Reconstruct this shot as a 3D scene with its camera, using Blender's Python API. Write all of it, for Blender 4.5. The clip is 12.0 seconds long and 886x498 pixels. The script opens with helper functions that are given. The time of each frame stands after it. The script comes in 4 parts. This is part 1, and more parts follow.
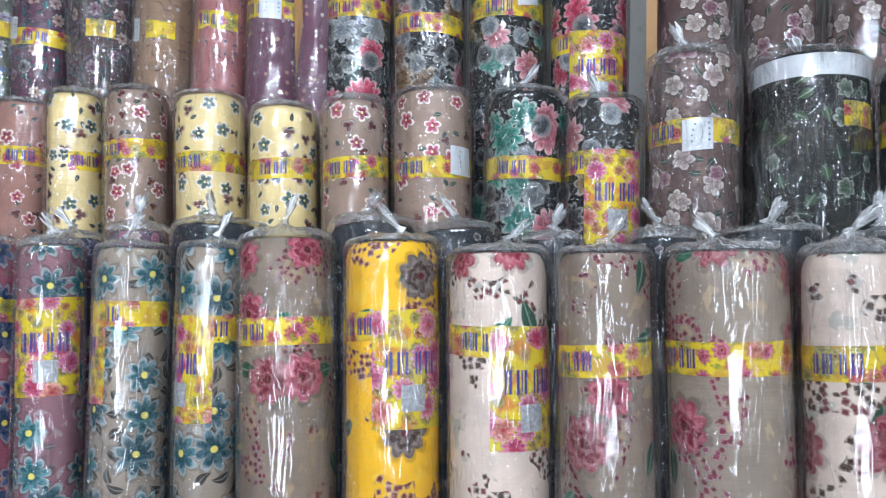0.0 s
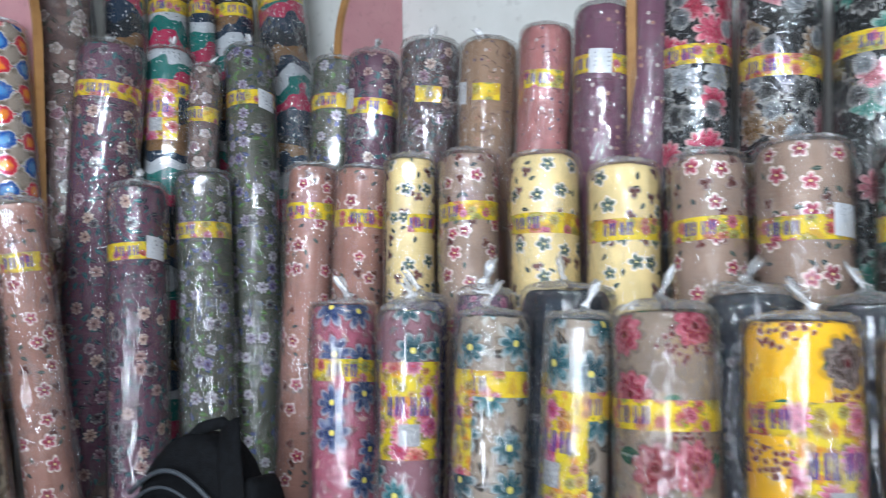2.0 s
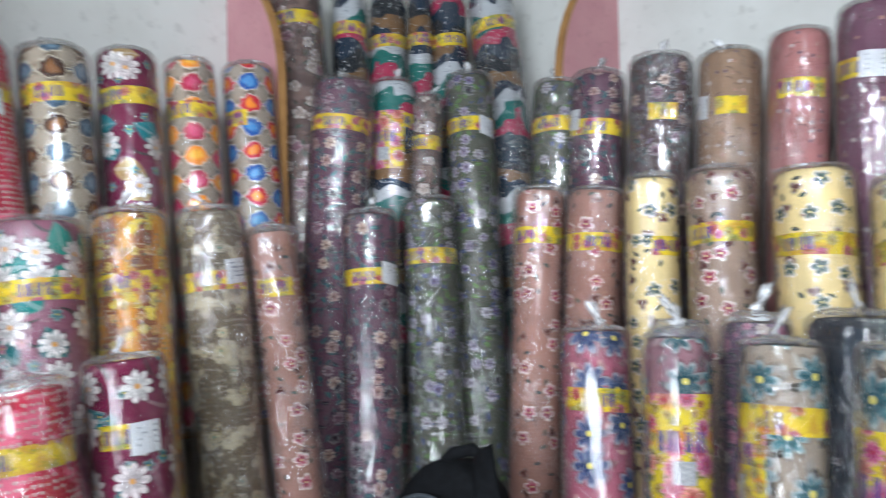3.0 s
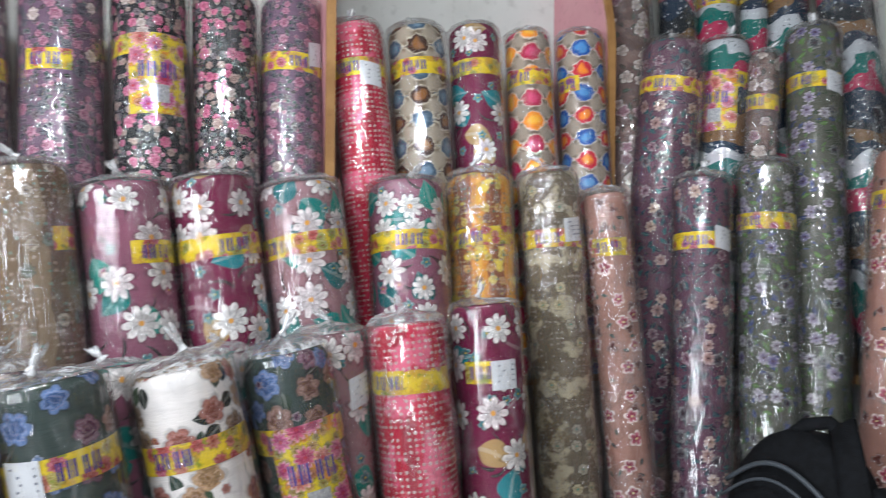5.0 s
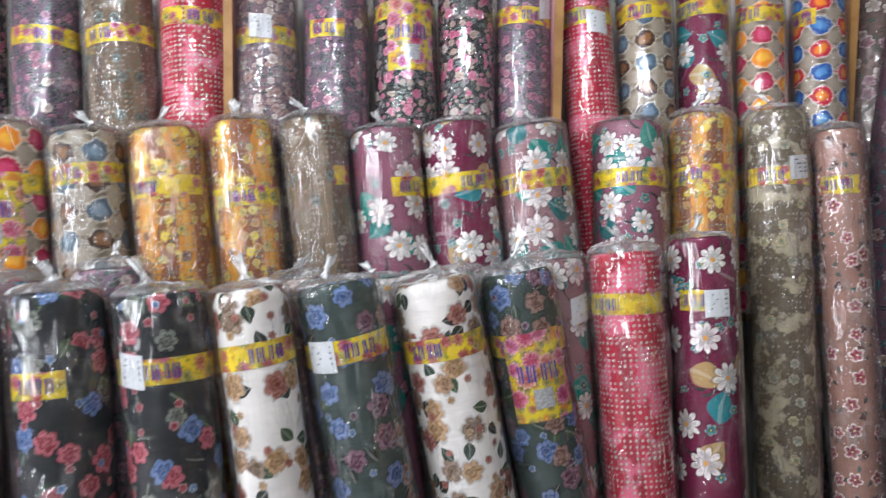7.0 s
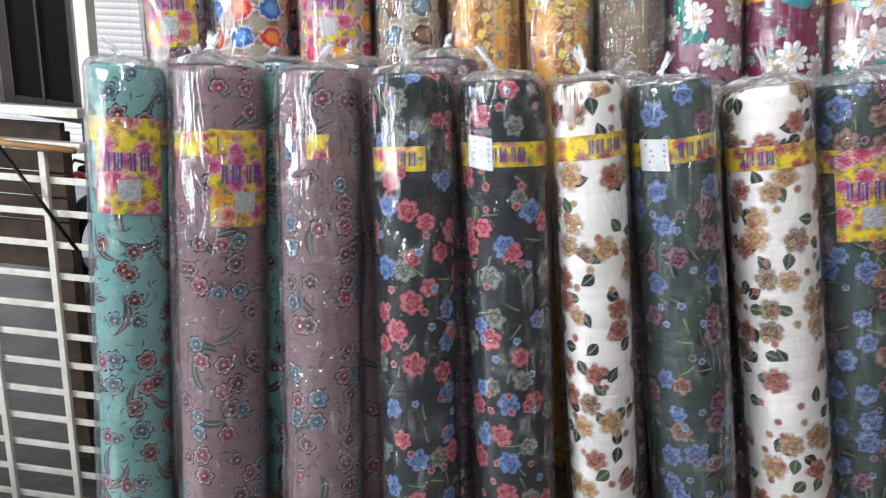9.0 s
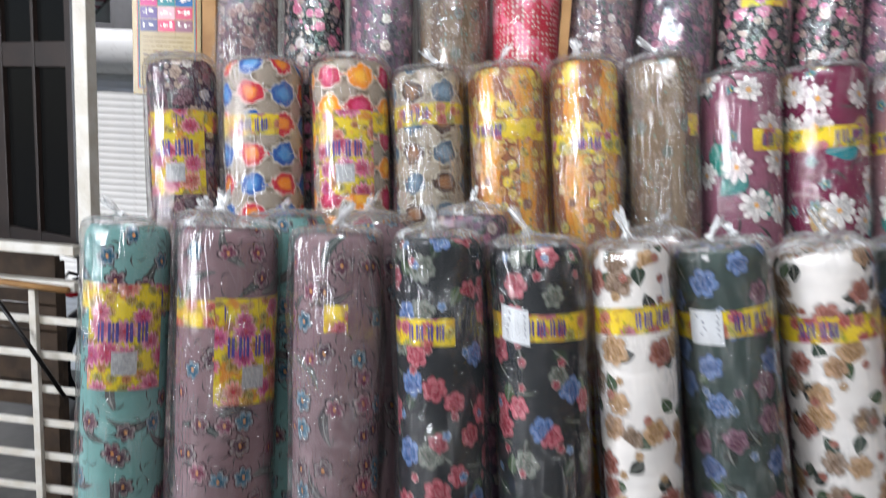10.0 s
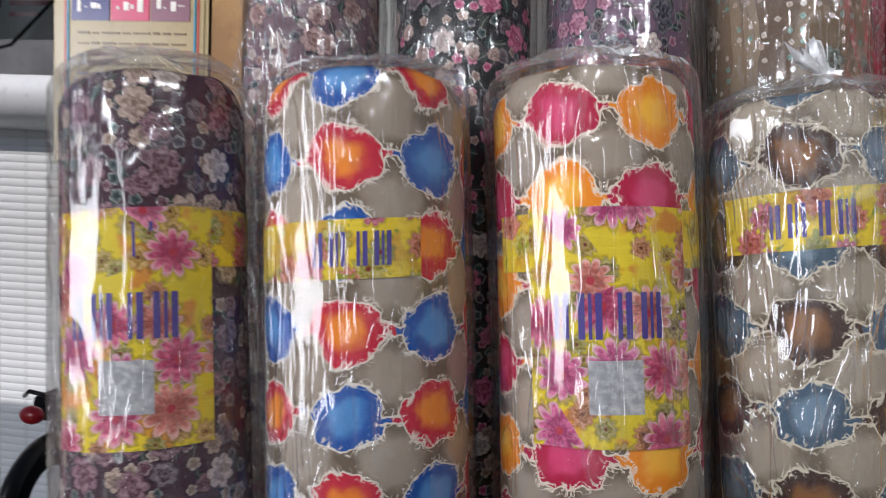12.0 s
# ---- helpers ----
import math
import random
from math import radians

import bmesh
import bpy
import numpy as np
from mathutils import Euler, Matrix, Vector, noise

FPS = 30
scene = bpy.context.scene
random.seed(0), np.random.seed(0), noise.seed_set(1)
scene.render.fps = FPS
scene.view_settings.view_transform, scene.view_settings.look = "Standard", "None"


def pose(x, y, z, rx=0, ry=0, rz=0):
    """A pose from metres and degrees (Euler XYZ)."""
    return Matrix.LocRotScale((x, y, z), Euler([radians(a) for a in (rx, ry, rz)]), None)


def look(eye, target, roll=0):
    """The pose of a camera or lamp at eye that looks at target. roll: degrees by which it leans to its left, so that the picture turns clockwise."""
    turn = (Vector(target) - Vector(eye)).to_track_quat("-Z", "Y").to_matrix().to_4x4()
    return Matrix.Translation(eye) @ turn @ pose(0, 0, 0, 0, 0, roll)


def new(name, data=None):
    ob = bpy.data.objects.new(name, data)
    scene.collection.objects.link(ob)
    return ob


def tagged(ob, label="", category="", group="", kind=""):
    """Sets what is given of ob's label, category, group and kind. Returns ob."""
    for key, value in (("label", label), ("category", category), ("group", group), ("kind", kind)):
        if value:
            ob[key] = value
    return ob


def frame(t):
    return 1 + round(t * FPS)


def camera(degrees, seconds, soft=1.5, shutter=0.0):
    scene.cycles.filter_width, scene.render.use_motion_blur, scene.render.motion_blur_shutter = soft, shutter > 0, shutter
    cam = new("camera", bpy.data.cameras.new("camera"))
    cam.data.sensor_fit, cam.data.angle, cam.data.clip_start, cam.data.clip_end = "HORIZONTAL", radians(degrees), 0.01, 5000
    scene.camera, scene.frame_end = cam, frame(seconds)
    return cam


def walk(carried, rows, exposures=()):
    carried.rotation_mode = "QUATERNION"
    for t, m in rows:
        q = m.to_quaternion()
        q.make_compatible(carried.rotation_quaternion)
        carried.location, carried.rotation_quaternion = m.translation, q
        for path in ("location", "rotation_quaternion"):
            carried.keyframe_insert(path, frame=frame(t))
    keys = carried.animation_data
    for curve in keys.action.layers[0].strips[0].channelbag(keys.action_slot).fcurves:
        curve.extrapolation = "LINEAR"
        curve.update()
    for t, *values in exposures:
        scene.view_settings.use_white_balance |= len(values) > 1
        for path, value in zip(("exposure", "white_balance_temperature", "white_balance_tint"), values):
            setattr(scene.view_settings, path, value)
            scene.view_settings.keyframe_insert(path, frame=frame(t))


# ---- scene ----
cam = camera(62.1, 12.0, soft=0.62, shutter=0.48)
PATH = [
    (0, (-0.068, 0.082, 1.528), (-0.652, 1.991, 1.4), -0.5),
    (0.5, (-0.087, 0.075, 1.535), (-0.759, 1.956, 1.44), -0.7),
    (1, (-0.126, 0.055, 1.551), (-1.01, 1.848, 1.489), -0.9),
    (1.5, (-0.218, 0.054, 1.571), (-1.272, 1.752, 1.515), -0.9),
    (2, (-0.363, 0.048, 1.593), (-1.495, 1.697, 1.573), -1.0),
    (2.5, (-0.496, 0.001, 1.598), (-1.754, 1.555, 1.606), -1.1),
    (3, (-0.57, -0.056, 1.591), (-2.022, 1.318, 1.652), -1.3),
    (3.2, (-0.587, -0.072, 1.59), (-2.124, 1.206, 1.662), -1.5),
    (4.8, (-0.627, -0.227, 1.542), (-2.443, 0.61, 1.562), 0.7),
    (5, (-0.625, -0.233, 1.542), (-2.472, 0.534, 1.546), 0.6),
    (5.5, (-0.627, -0.261, 1.535), (-2.526, 0.366, 1.505), 0.8),
    (6, (-0.6, -0.266, 1.53), (-2.528, 0.263, 1.47), 0.8),
    (6.5, (-0.521, -0.275, 1.525), (-2.487, 0.083, 1.434), 0.3),
    (6.7, (-0.472, -0.278, 1.521), (-2.451, -0.005, 1.415), 0.2),
    (8.3, (-0.317, -0.403, 1.443), (-2.273, -0.565, 1.062), 2.5),
    (8.5, (-0.319, -0.473, 1.43), (-2.259, -0.686, 0.991), 2.3),
    (9, (-0.339, -0.625, 1.396), (-2.241, -0.88, 0.832), 2.8),
    (9.5, (-0.364, -0.688, 1.42), (-2.256, -0.933, 0.82), 2.8),
    (9.7, (-0.417, -0.685, 1.459), (-2.337, -0.976, 0.979), 2.8),
    (9.9, (-0.479, -0.725, 1.503), (-2.427, -0.977, 1.127), 2.8),
    (10, (-0.513, -0.727, 1.521), (-2.469, -0.988, 1.196), 3.0),
    (10.5, (-0.842, -0.787, 1.557), (-2.787, -1.202, 1.349), 2.7),
    (11, (-1.128, -0.937, 1.55), (-3.069, -1.397, 1.408), 4.2),
    (11.5, (-1.492, -1.196, 1.571), (-3.446, -1.598, 1.434), 2.1),
    (12, (-1.653, -1.28, 1.561), (-3.626, -1.565, 1.394), 2.7),
]
# the clip's camera brightens in the dim corner and darkens towards the bright entrance
EXPOSURES = [(0.0, -0.45, 5800, 11), (1.5, -0.38, 5850, 11), (3.0, -0.36, 6050, 11), (6.5, -0.48, 6400, 14), (9.0, -0.26, 6400, 13), (10.2, -0.52, 6450, 14), (11.2, -0.88, 6450, 16), (12.0, -0.90, 6450, 16)]
walk(cam, [(t, look(eye, target, roll)) for t, eye, target, roll in PATH], EXPOSURES)

# ---- light ----
SKY_EL, SKY_ROT = radians(50.9), radians(110.6)
world = bpy.data.worlds.new("sky")
scene.world = world
world.use_nodes = True
wn = world.node_tree.nodes
sky = wn.new("ShaderNodeTexSky")
sky.sky_type, sky.sun_disc = "NISHITA", False
sky.sun_elevation, sky.sun_rotation = SKY_EL, SKY_ROT
world.node_tree.links.new(sky.outputs[0], wn["Background"].inputs[0])
wn["Background"].inputs[1].default_value = 0.12


def lamp(name, kind, matrix, energy, colour, **more):
    data = bpy.data.lights.new(name, kind)
    data.energy, data.color = energy, colour
    for key, value in more.items():
        if key == "size":
            data.size = value
        elif key == "size_y":
            data.shape, data.size_y = "RECTANGLE", value
        elif key == "angle":
            data.angle = value
    ob = new(name, data)
    ob.matrix_world = matrix
    return ob


lamp("sun", "SUN", look((8.0, -3.0, 10.5), (0, 0, 0)), 5.0, (1.0, 0.95, 0.88), angle=0.01)
# daylight through the open shop front behind the camera
lamp("shop_front_daylight", "AREA", look((1.1, -5.0, 1.75), (-1.6, 0.8, 1.4)), 340, (0.90, 0.955, 1.0), size=2.6, size_y=2.1)
# tube lights under the ceiling, angled at the rows of rolls
# the third is an added fill that brightens the low rolls by the entrance
TUBES = [((0.05, -0.35, 2.86), (-0.5, 1.9, 1.75)), ((-0.45, -0.75, 2.86), (-2.6, -0.4, 1.75)), ((0.35, -2.2, 2.86), (-2.0, -1.2, 0.9))]
for at, towards in TUBES:
    lamp("tube_light", "AREA", look(at, towards), 44, (0.90, 0.965, 1.0), size=1.2, size_y=0.06)


# ---- materials ----
def rgb(code):
    v = [int(code[i:i + 2], 16) / 255 for i in (1, 3, 5)]
    return tuple(c / 12.92 if c < 0.04045 else ((c + 0.055) / 1.055) ** 2.4 for c in v) + (1.0,)


class Net:
    """Short names for building a node tree."""

    def __init__(self, tree):
        self.tree = tree

    def node(self, kind, *ins, **props):
        n = self.tree.nodes.new(kind)
        if "operation" in props:
            n.operation = props["operation"]
        if "use_clamp" in props:
            n.use_clamp = props["use_clamp"]
        if "data_type" in props:
            n.data_type, n.blend_type = props["data_type"], props["blend_type"]
        if "voronoi_dimensions" in props:
            n.voronoi_dimensions = props["voronoi_dimensions"]
        if "feature" in props:
            n.feature = props["feature"]
        if "node_tree" in props:
            n.node_tree = props["node_tree"]
        for i, value in enumerate(ins):
            self.put(n.inputs[i], value)
        return n

    def put(self, socket, value):
        if value is None:
            return
        if isinstance(value, bpy.types.NodeSocket):
            self.tree.links.new(value, socket)
        elif isinstance(value, str):
            socket.default_value = rgb(value)
        else:
            socket.default_value = value

    def math(self, op, a, b=None, c=None, clamp=False):
        return self.node("ShaderNodeMath", a, b, c, operation=op, use_clamp=clamp).outputs[0]

    def vec(self, op, a, b=None):
        n = self.node("ShaderNodeVectorMath", a, b, operation=op)
        return n.outputs["Value"] if op == "LENGTH" else n.outputs[0]

    def scaled(self, v, k):
        n = self.node("ShaderNodeVectorMath", v, operation="SCALE")
        self.put(n.inputs["Scale"], k)
        return n.outputs[0]

    def step(self, x, lo, hi):
        n = self.node("ShaderNodeMapRange", x, lo, hi, 0.0, 1.0)
        n.interpolation_type = "SMOOTHSTEP"
        return n.outputs[0]

    def mix(self, fac, a, b, blend="MIX"):
        n = self.node("ShaderNodeMix", data_type="RGBA", blend_type=blend)
        self.put(n.inputs["Factor"], fac)
        self.put(n.inputs[6], a)
        self.put(n.inputs[7], b)
        return n.outputs[2]

    def noise(self, v, scale, detail=3.0, rough=0.55, distort=0.0):
        n = self.node("ShaderNodeTexNoise", v)
        n.inputs["Scale"].default_value, n.inputs["Detail"].default_value = scale, detail
        n.inputs["Roughness"].default_value, n.inputs["Distortion"].default_value = rough, distort
        return n.outputs[0]

    def ramp(self, fac, colours):
        n = self.node("ShaderNodeValToRGB", fac)
        n.color_ramp.interpolation = "CONSTANT"
        el = n.color_ramp.elements
        el[0].color, el[1].position, el[1].color = rgb(colours[0]), 1.0, rgb(colours[-1])
        for i, c in enumerate(colours[1:], 1):
            e = el.new(i / len(colours))
            e.color = rgb(c)
        return n.outputs[0]

    def bump(self, height, strength, distance):
        n = self.node("ShaderNodeBump")
        self.put(n.inputs["Strength"], strength)
        self.put(n.inputs["Distance"], distance)
        self.put(n.inputs["Height"], height)
        return n.outputs[0]


def group_tree(name, ins, outs):
    tree = bpy.data.node_groups.new(name, "ShaderNodeTree")
    for n, kind in ins:
        tree.interface.new_socket(n, in_out="INPUT", socket_type=kind)
    for n in outs:
        tree.interface.new_socket(n, in_out="OUTPUT", socket_type="NodeSocketFloat")
    return tree, tree.nodes.new("NodeGroupInput").outputs, tree.nodes.new("NodeGroupOutput").inputs


VF = "NodeSocketFloat"


def blossom_group():
    """A printed flower in each cell: mask, heart, radius within the flower, two random numbers."""
    tree, i, o = group_tree("blossom", [("Vector", "NodeSocketVector"), ("Scale", VF), ("Jitter", VF), ("Size", VF), ("Petals", VF), ("Depth", VF)],
                            ("Mask", "Heart", "Radius", "Random", "Chance", "Rim", "Part"))
    n = Net(tree)
    p = n.scaled(i["Vector"], i["Scale"])
    cell = n.node("ShaderNodeTexVoronoi", p, voronoi_dimensions="2D")
    cell.inputs["Scale"].default_value = 1.0
    n.put(cell.inputs["Randomness"], i["Jitter"])
    local = n.vec("SUBTRACT", p, cell.outputs["Position"])
    xyz = n.node("ShaderNodeSeparateXYZ", local).outputs
    col = n.node("ShaderNodeSeparateColor", cell.outputs["Color"]).outputs
    dist = n.vec("LENGTH", n.node("ShaderNodeCombineXYZ", xyz[0], xyz[1]).outputs[0])
    ang = n.math("ADD", n.math("ARCTAN2", xyz[1], xyz[0]), n.math("MULTIPLY", col[2], 6.28))
    lobe = n.math("POWER", n.math("ABSOLUTE", n.math("COSINE", n.math("MULTIPLY", ang, n.math("MULTIPLY", i["Petals"], 0.5)))), 0.6)
    wob = n.math("MULTIPLY", n.math("SUBTRACT", n.noise(p, 7.0, 2.0), 0.5), 0.35)
    shape = n.math("ADD", n.math("SUBTRACT", 1.0, n.math("MULTIPLY", i["Depth"], n.math("SUBTRACT", 1.0, lobe))), wob)
    edge = n.math("MULTIPLY", n.math("MULTIPLY", i["Size"], shape), n.math("ADD", 0.75, n.math("MULTIPLY", col[1], 0.35)))
    rad = n.math("DIVIDE", dist, n.math("MAXIMUM", edge, 0.001))
    n.put(o["Mask"], n.math("SUBTRACT", 1.0, n.step(rad, 0.93, 1.05)))
    n.put(o["Rim"], n.math("SUBTRACT", 1.0, n.step(rad, 1.12, 1.26)))
    n.put(o["Heart"], n.math("SUBTRACT", 1.0, n.step(n.math("DIVIDE", dist, i["Size"]), 0.11, 0.17)))
    n.put(o["Part"], n.math("MULTIPLY", n.math("SUBTRACT", 1.0, n.step(lobe, 0.25, 0.62)), n.step(rad, 0.12, 0.35)))
    n.put(o["Radius"], rad)
    n.put(o["Random"], col[0])
    n.put(o["Chance"], col[1])
    return tree


def leaf_group():
    """A printed leaf or stroke in each cell, turned at random."""
    tree, i, o = group_tree("leaf", [("Vector", "NodeSocketVector"), ("Scale", VF), ("Length", VF), ("Width", VF), ("Bend", VF)],
                            ("Mask", "Across", "Random", "Chance"))
    n = Net(tree)
    p = n.scaled(i["Vector"], i["Scale"])
    cell = n.node("ShaderNodeTexVoronoi", p, voronoi_dimensions="2D")
    cell.inputs["Scale"].default_value = 1.0
    cell.inputs["Randomness"].default_value = 0.9
    xyz = n.node("ShaderNodeSeparateXYZ", n.vec("SUBTRACT", p, cell.outputs["Position"])).outputs
    col = n.node("ShaderNodeSeparateColor", cell.outputs["Color"]).outputs
    a = n.math("MULTIPLY", col[2], 6.28)
    ca, sa = n.math("COSINE", a), n.math("SINE", a)
    x = n.math("ADD", n.math("MULTIPLY", xyz[0], ca), n.math("MULTIPLY", xyz[1], sa))
    y = n.math("SUBTRACT", n.math("MULTIPLY", xyz[1], ca), n.math("MULTIPLY", xyz[0], sa))
    y = n.math("ADD", y, n.math("MULTIPLY", n.math("MULTIPLY", x, x), i["Bend"]))
    u, v = n.math("DIVIDE", x, i["Length"]), n.math("DIVIDE", y, i["Width"])
    taper = n.math("ADD", 1.0, n.math("MULTIPLY", u, 0.45))
    v = n.math("DIVIDE", v, n.math("MAXIMUM", taper, 0.2))
    d = n.math("ADD", n.math("MULTIPLY", u, u), n.math("ABSOLUTE", v))
    n.put(o["Mask"], n.math("SUBTRACT", 1.0, n.step(d, 0.88, 1.05)))
    n.put(o["Across"], n.math("ABSOLUTE", v))
    n.put(o["Random"], col[0])
    n.put(o["Chance"], col[1])
    return tree


BLOSSOM, LEAF = blossom_group(), leaf_group()


def shell(name):
    m = bpy.data.materials.new(name)
    m.use_nodes = True
    return m, Net(m.node_tree), m.node_tree.nodes["Principled BSDF"]


def lay(n, colour, v, layer):
    """One printed layer over the colour so far."""
    kind, scale = layer[0], layer[1]
    if kind in ("flower", "cluster"):
        _, _, size, petals, depth, palette, heart, share, jitter = layer[:9]
        g = n.node("ShaderNodeGroup", node_tree=BLOSSOM)
        for key, value in (("Vector", v), ("Scale", scale), ("Jitter", jitter), ("Size", size), ("Petals", petals), ("Depth", depth)):
            n.put(g.inputs[key], value)
        o = g.outputs
        on = n.math("LESS_THAN", o["Chance"], share)
        if kind == "cluster":
            on = n.math("MULTIPLY", on, n.math("GREATER_THAN", n.noise(v, 11.0, 1.0), 0.54))
        tone = n.ramp(o["Random"], palette)
        rough_n, fine_n = n.noise(v, scale * 5.0, 3.0), n.noise(v, scale * 15.0, 2.0)
        light = n.math("ADD", n.math("MULTIPLY", o["Radius"], 0.55), n.math("ADD", n.math("MULTIPLY", n.math("SUBTRACT", rough_n, 0.5), 1.9), n.math("MULTIPLY", n.math("SUBTRACT", fine_n, 0.5), 1.1)))
        tone = n.mix(n.step(light, 0.0, 0.8), n.mix(0.5, tone, "#000000"), n.mix(0.12, tone, "#ffffff"))
        if depth >= 0.4:
            tone = n.mix(n.math("MULTIPLY", o["Part"], 0.6), tone, n.mix(0.78, tone, "#04060a"))
            tone = n.mix(n.math("MULTIPLY", n.step(o["Radius"], 0.72, 0.95), 0.35), tone, "#e8e4dc")
        if depth < 0.4:
            swirl = n.math("SINE", n.math("ADD", n.math("MULTIPLY", o["Radius"], 13.0), n.math("MULTIPLY", rough_n, 16.0)))
            tone = n.mix(n.math("MULTIPLY", n.step(swirl, 0.1, 0.8), 0.34), tone, n.mix(0.7, tone, "#180810"))
            tone = n.mix(n.math("MULTIPLY", n.step(swirl, -0.4, -0.95), 0.14), tone, "#f0d4d4")
        if len(layer) > 9:
            colour = n.mix(n.math("MULTIPLY", o["Rim"], on), colour, layer[9])
        else:
            colour = n.mix(n.math("MULTIPLY", n.math("MULTIPLY", o["Rim"], on), 0.45), colour, n.mix(0.75, colour, "#0a0608"))
        colour = n.mix(n.math("MULTIPLY", o["Mask"], on), colour, tone)
        if heart:
            colour = n.mix(n.math("MULTIPLY", o["Heart"], on), colour, heart)
        return colour
    if kind == "leaf":
        _, _, length, width, palette, share, bend = layer
        g = n.node("ShaderNodeGroup", node_tree=LEAF)
        for key, value in (("Vector", v), ("Scale", scale), ("Length", length), ("Width", width), ("Bend", bend)):
            n.put(g.inputs[key], value)
        o = g.outputs
        tone = n.ramp(o["Random"], palette)
        tone = n.mix(n.math("MULTIPLY", n.math("LESS_THAN", o["Across"], 0.12), 0.4), tone, n.mix(0.5, tone, "#e8e8e0"))
        return n.mix(n.math("MULTIPLY", o["Mask"], n.math("LESS_THAN", o["Chance"], share)), colour, tone)
    if kind == "cloud":
        _, _, lo, hi, tone = layer
        return n.mix(n.step(n.noise(v, scale, 3.0), lo, hi), colour, tone)
    if kind == "bars":
        _, _, along, palette = layer
        x = n.node("ShaderNodeSeparateXYZ", v).outputs[along]
        wave = n.math("ADD", n.math("MULTIPLY", x, scale), n.math("MULTIPLY", n.noise(v, 9.0, 1.0), 0.5))
        return n.mix(0.9, colour, n.ramp(n.math("FRACT", wave), palette))
    if kind == "veins":
        _, _, tone, width = layer
        cell = n.node("ShaderNodeTexVoronoi", v, voronoi_dimensions="2D", feature="DISTANCE_TO_EDGE")
        cell.inputs["Scale"].default_value = scale
        return n.mix(n.math("MULTIPLY", n.math("LESS_THAN", cell.outputs["Distance"], width), 0.8), colour, tone)
    return colour


PRINTS = {}


def printed(name, ground, *layers, offset=None):
    """Printed cotton: ground, printed layers, weave and soft folds."""
    m, n, b = shell(name)
    uv = n.node("ShaderNodeUVMap").outputs[0]
    rand = n.node("ShaderNodeObjectInfo").outputs["Random"]
    shift = n.node("ShaderNodeCombineXYZ", n.math("MULTIPLY", rand, 7.0), n.math("MULTIPLY", rand, 13.0), 0.0).outputs[0]
    v = n.vec("ADD", uv, shift) if offset is None else uv
    wob = n.node("ShaderNodeTexNoise", v)
    wob.inputs["Scale"].default_value = 25.0
    v = n.vec("ADD", v, n.scaled(n.vec("SUBTRACT", wob.outputs["Color"], (0.5, 0.5, 0.5)), 0.006))
    colour = n.mix(n.step(n.noise(v, 14.0, 4.0), 0.3, 0.8), ground, n.mix(1.0, ground, (1.3, 1.28, 1.26, 1.0), "MULTIPLY"))
    for layer in layers:
        colour = lay(n, colour, v, layer)
    colour = n.mix(n.math("MULTIPLY", n.step(n.noise(v, 900.0, 1.0), 0.35, 0.8), 0.16), colour, n.mix(0.5, colour, "#000000"))
    n.put(b.inputs["Base Color"], colour)
    b.inputs["Roughness"].default_value = 0.78
    b.inputs["Specular IOR Level"].default_value = 0.12
    flat_v = n.node("ShaderNodeMapping", v)
    flat_v.inputs["Scale"].default_value = (0.35, 1.5, 1.0)
    fold = n.math("ADD", n.math("MULTIPLY", n.noise(flat_v.outputs[0], 26.0, 3.0), 1.0), n.math("MULTIPLY", n.noise(v, 700.0, 1.0), 0.08))
    n.put(b.inputs["Normal"], n.bump(fold, 0.5, 0.011))
    PRINTS[name] = m
    return m


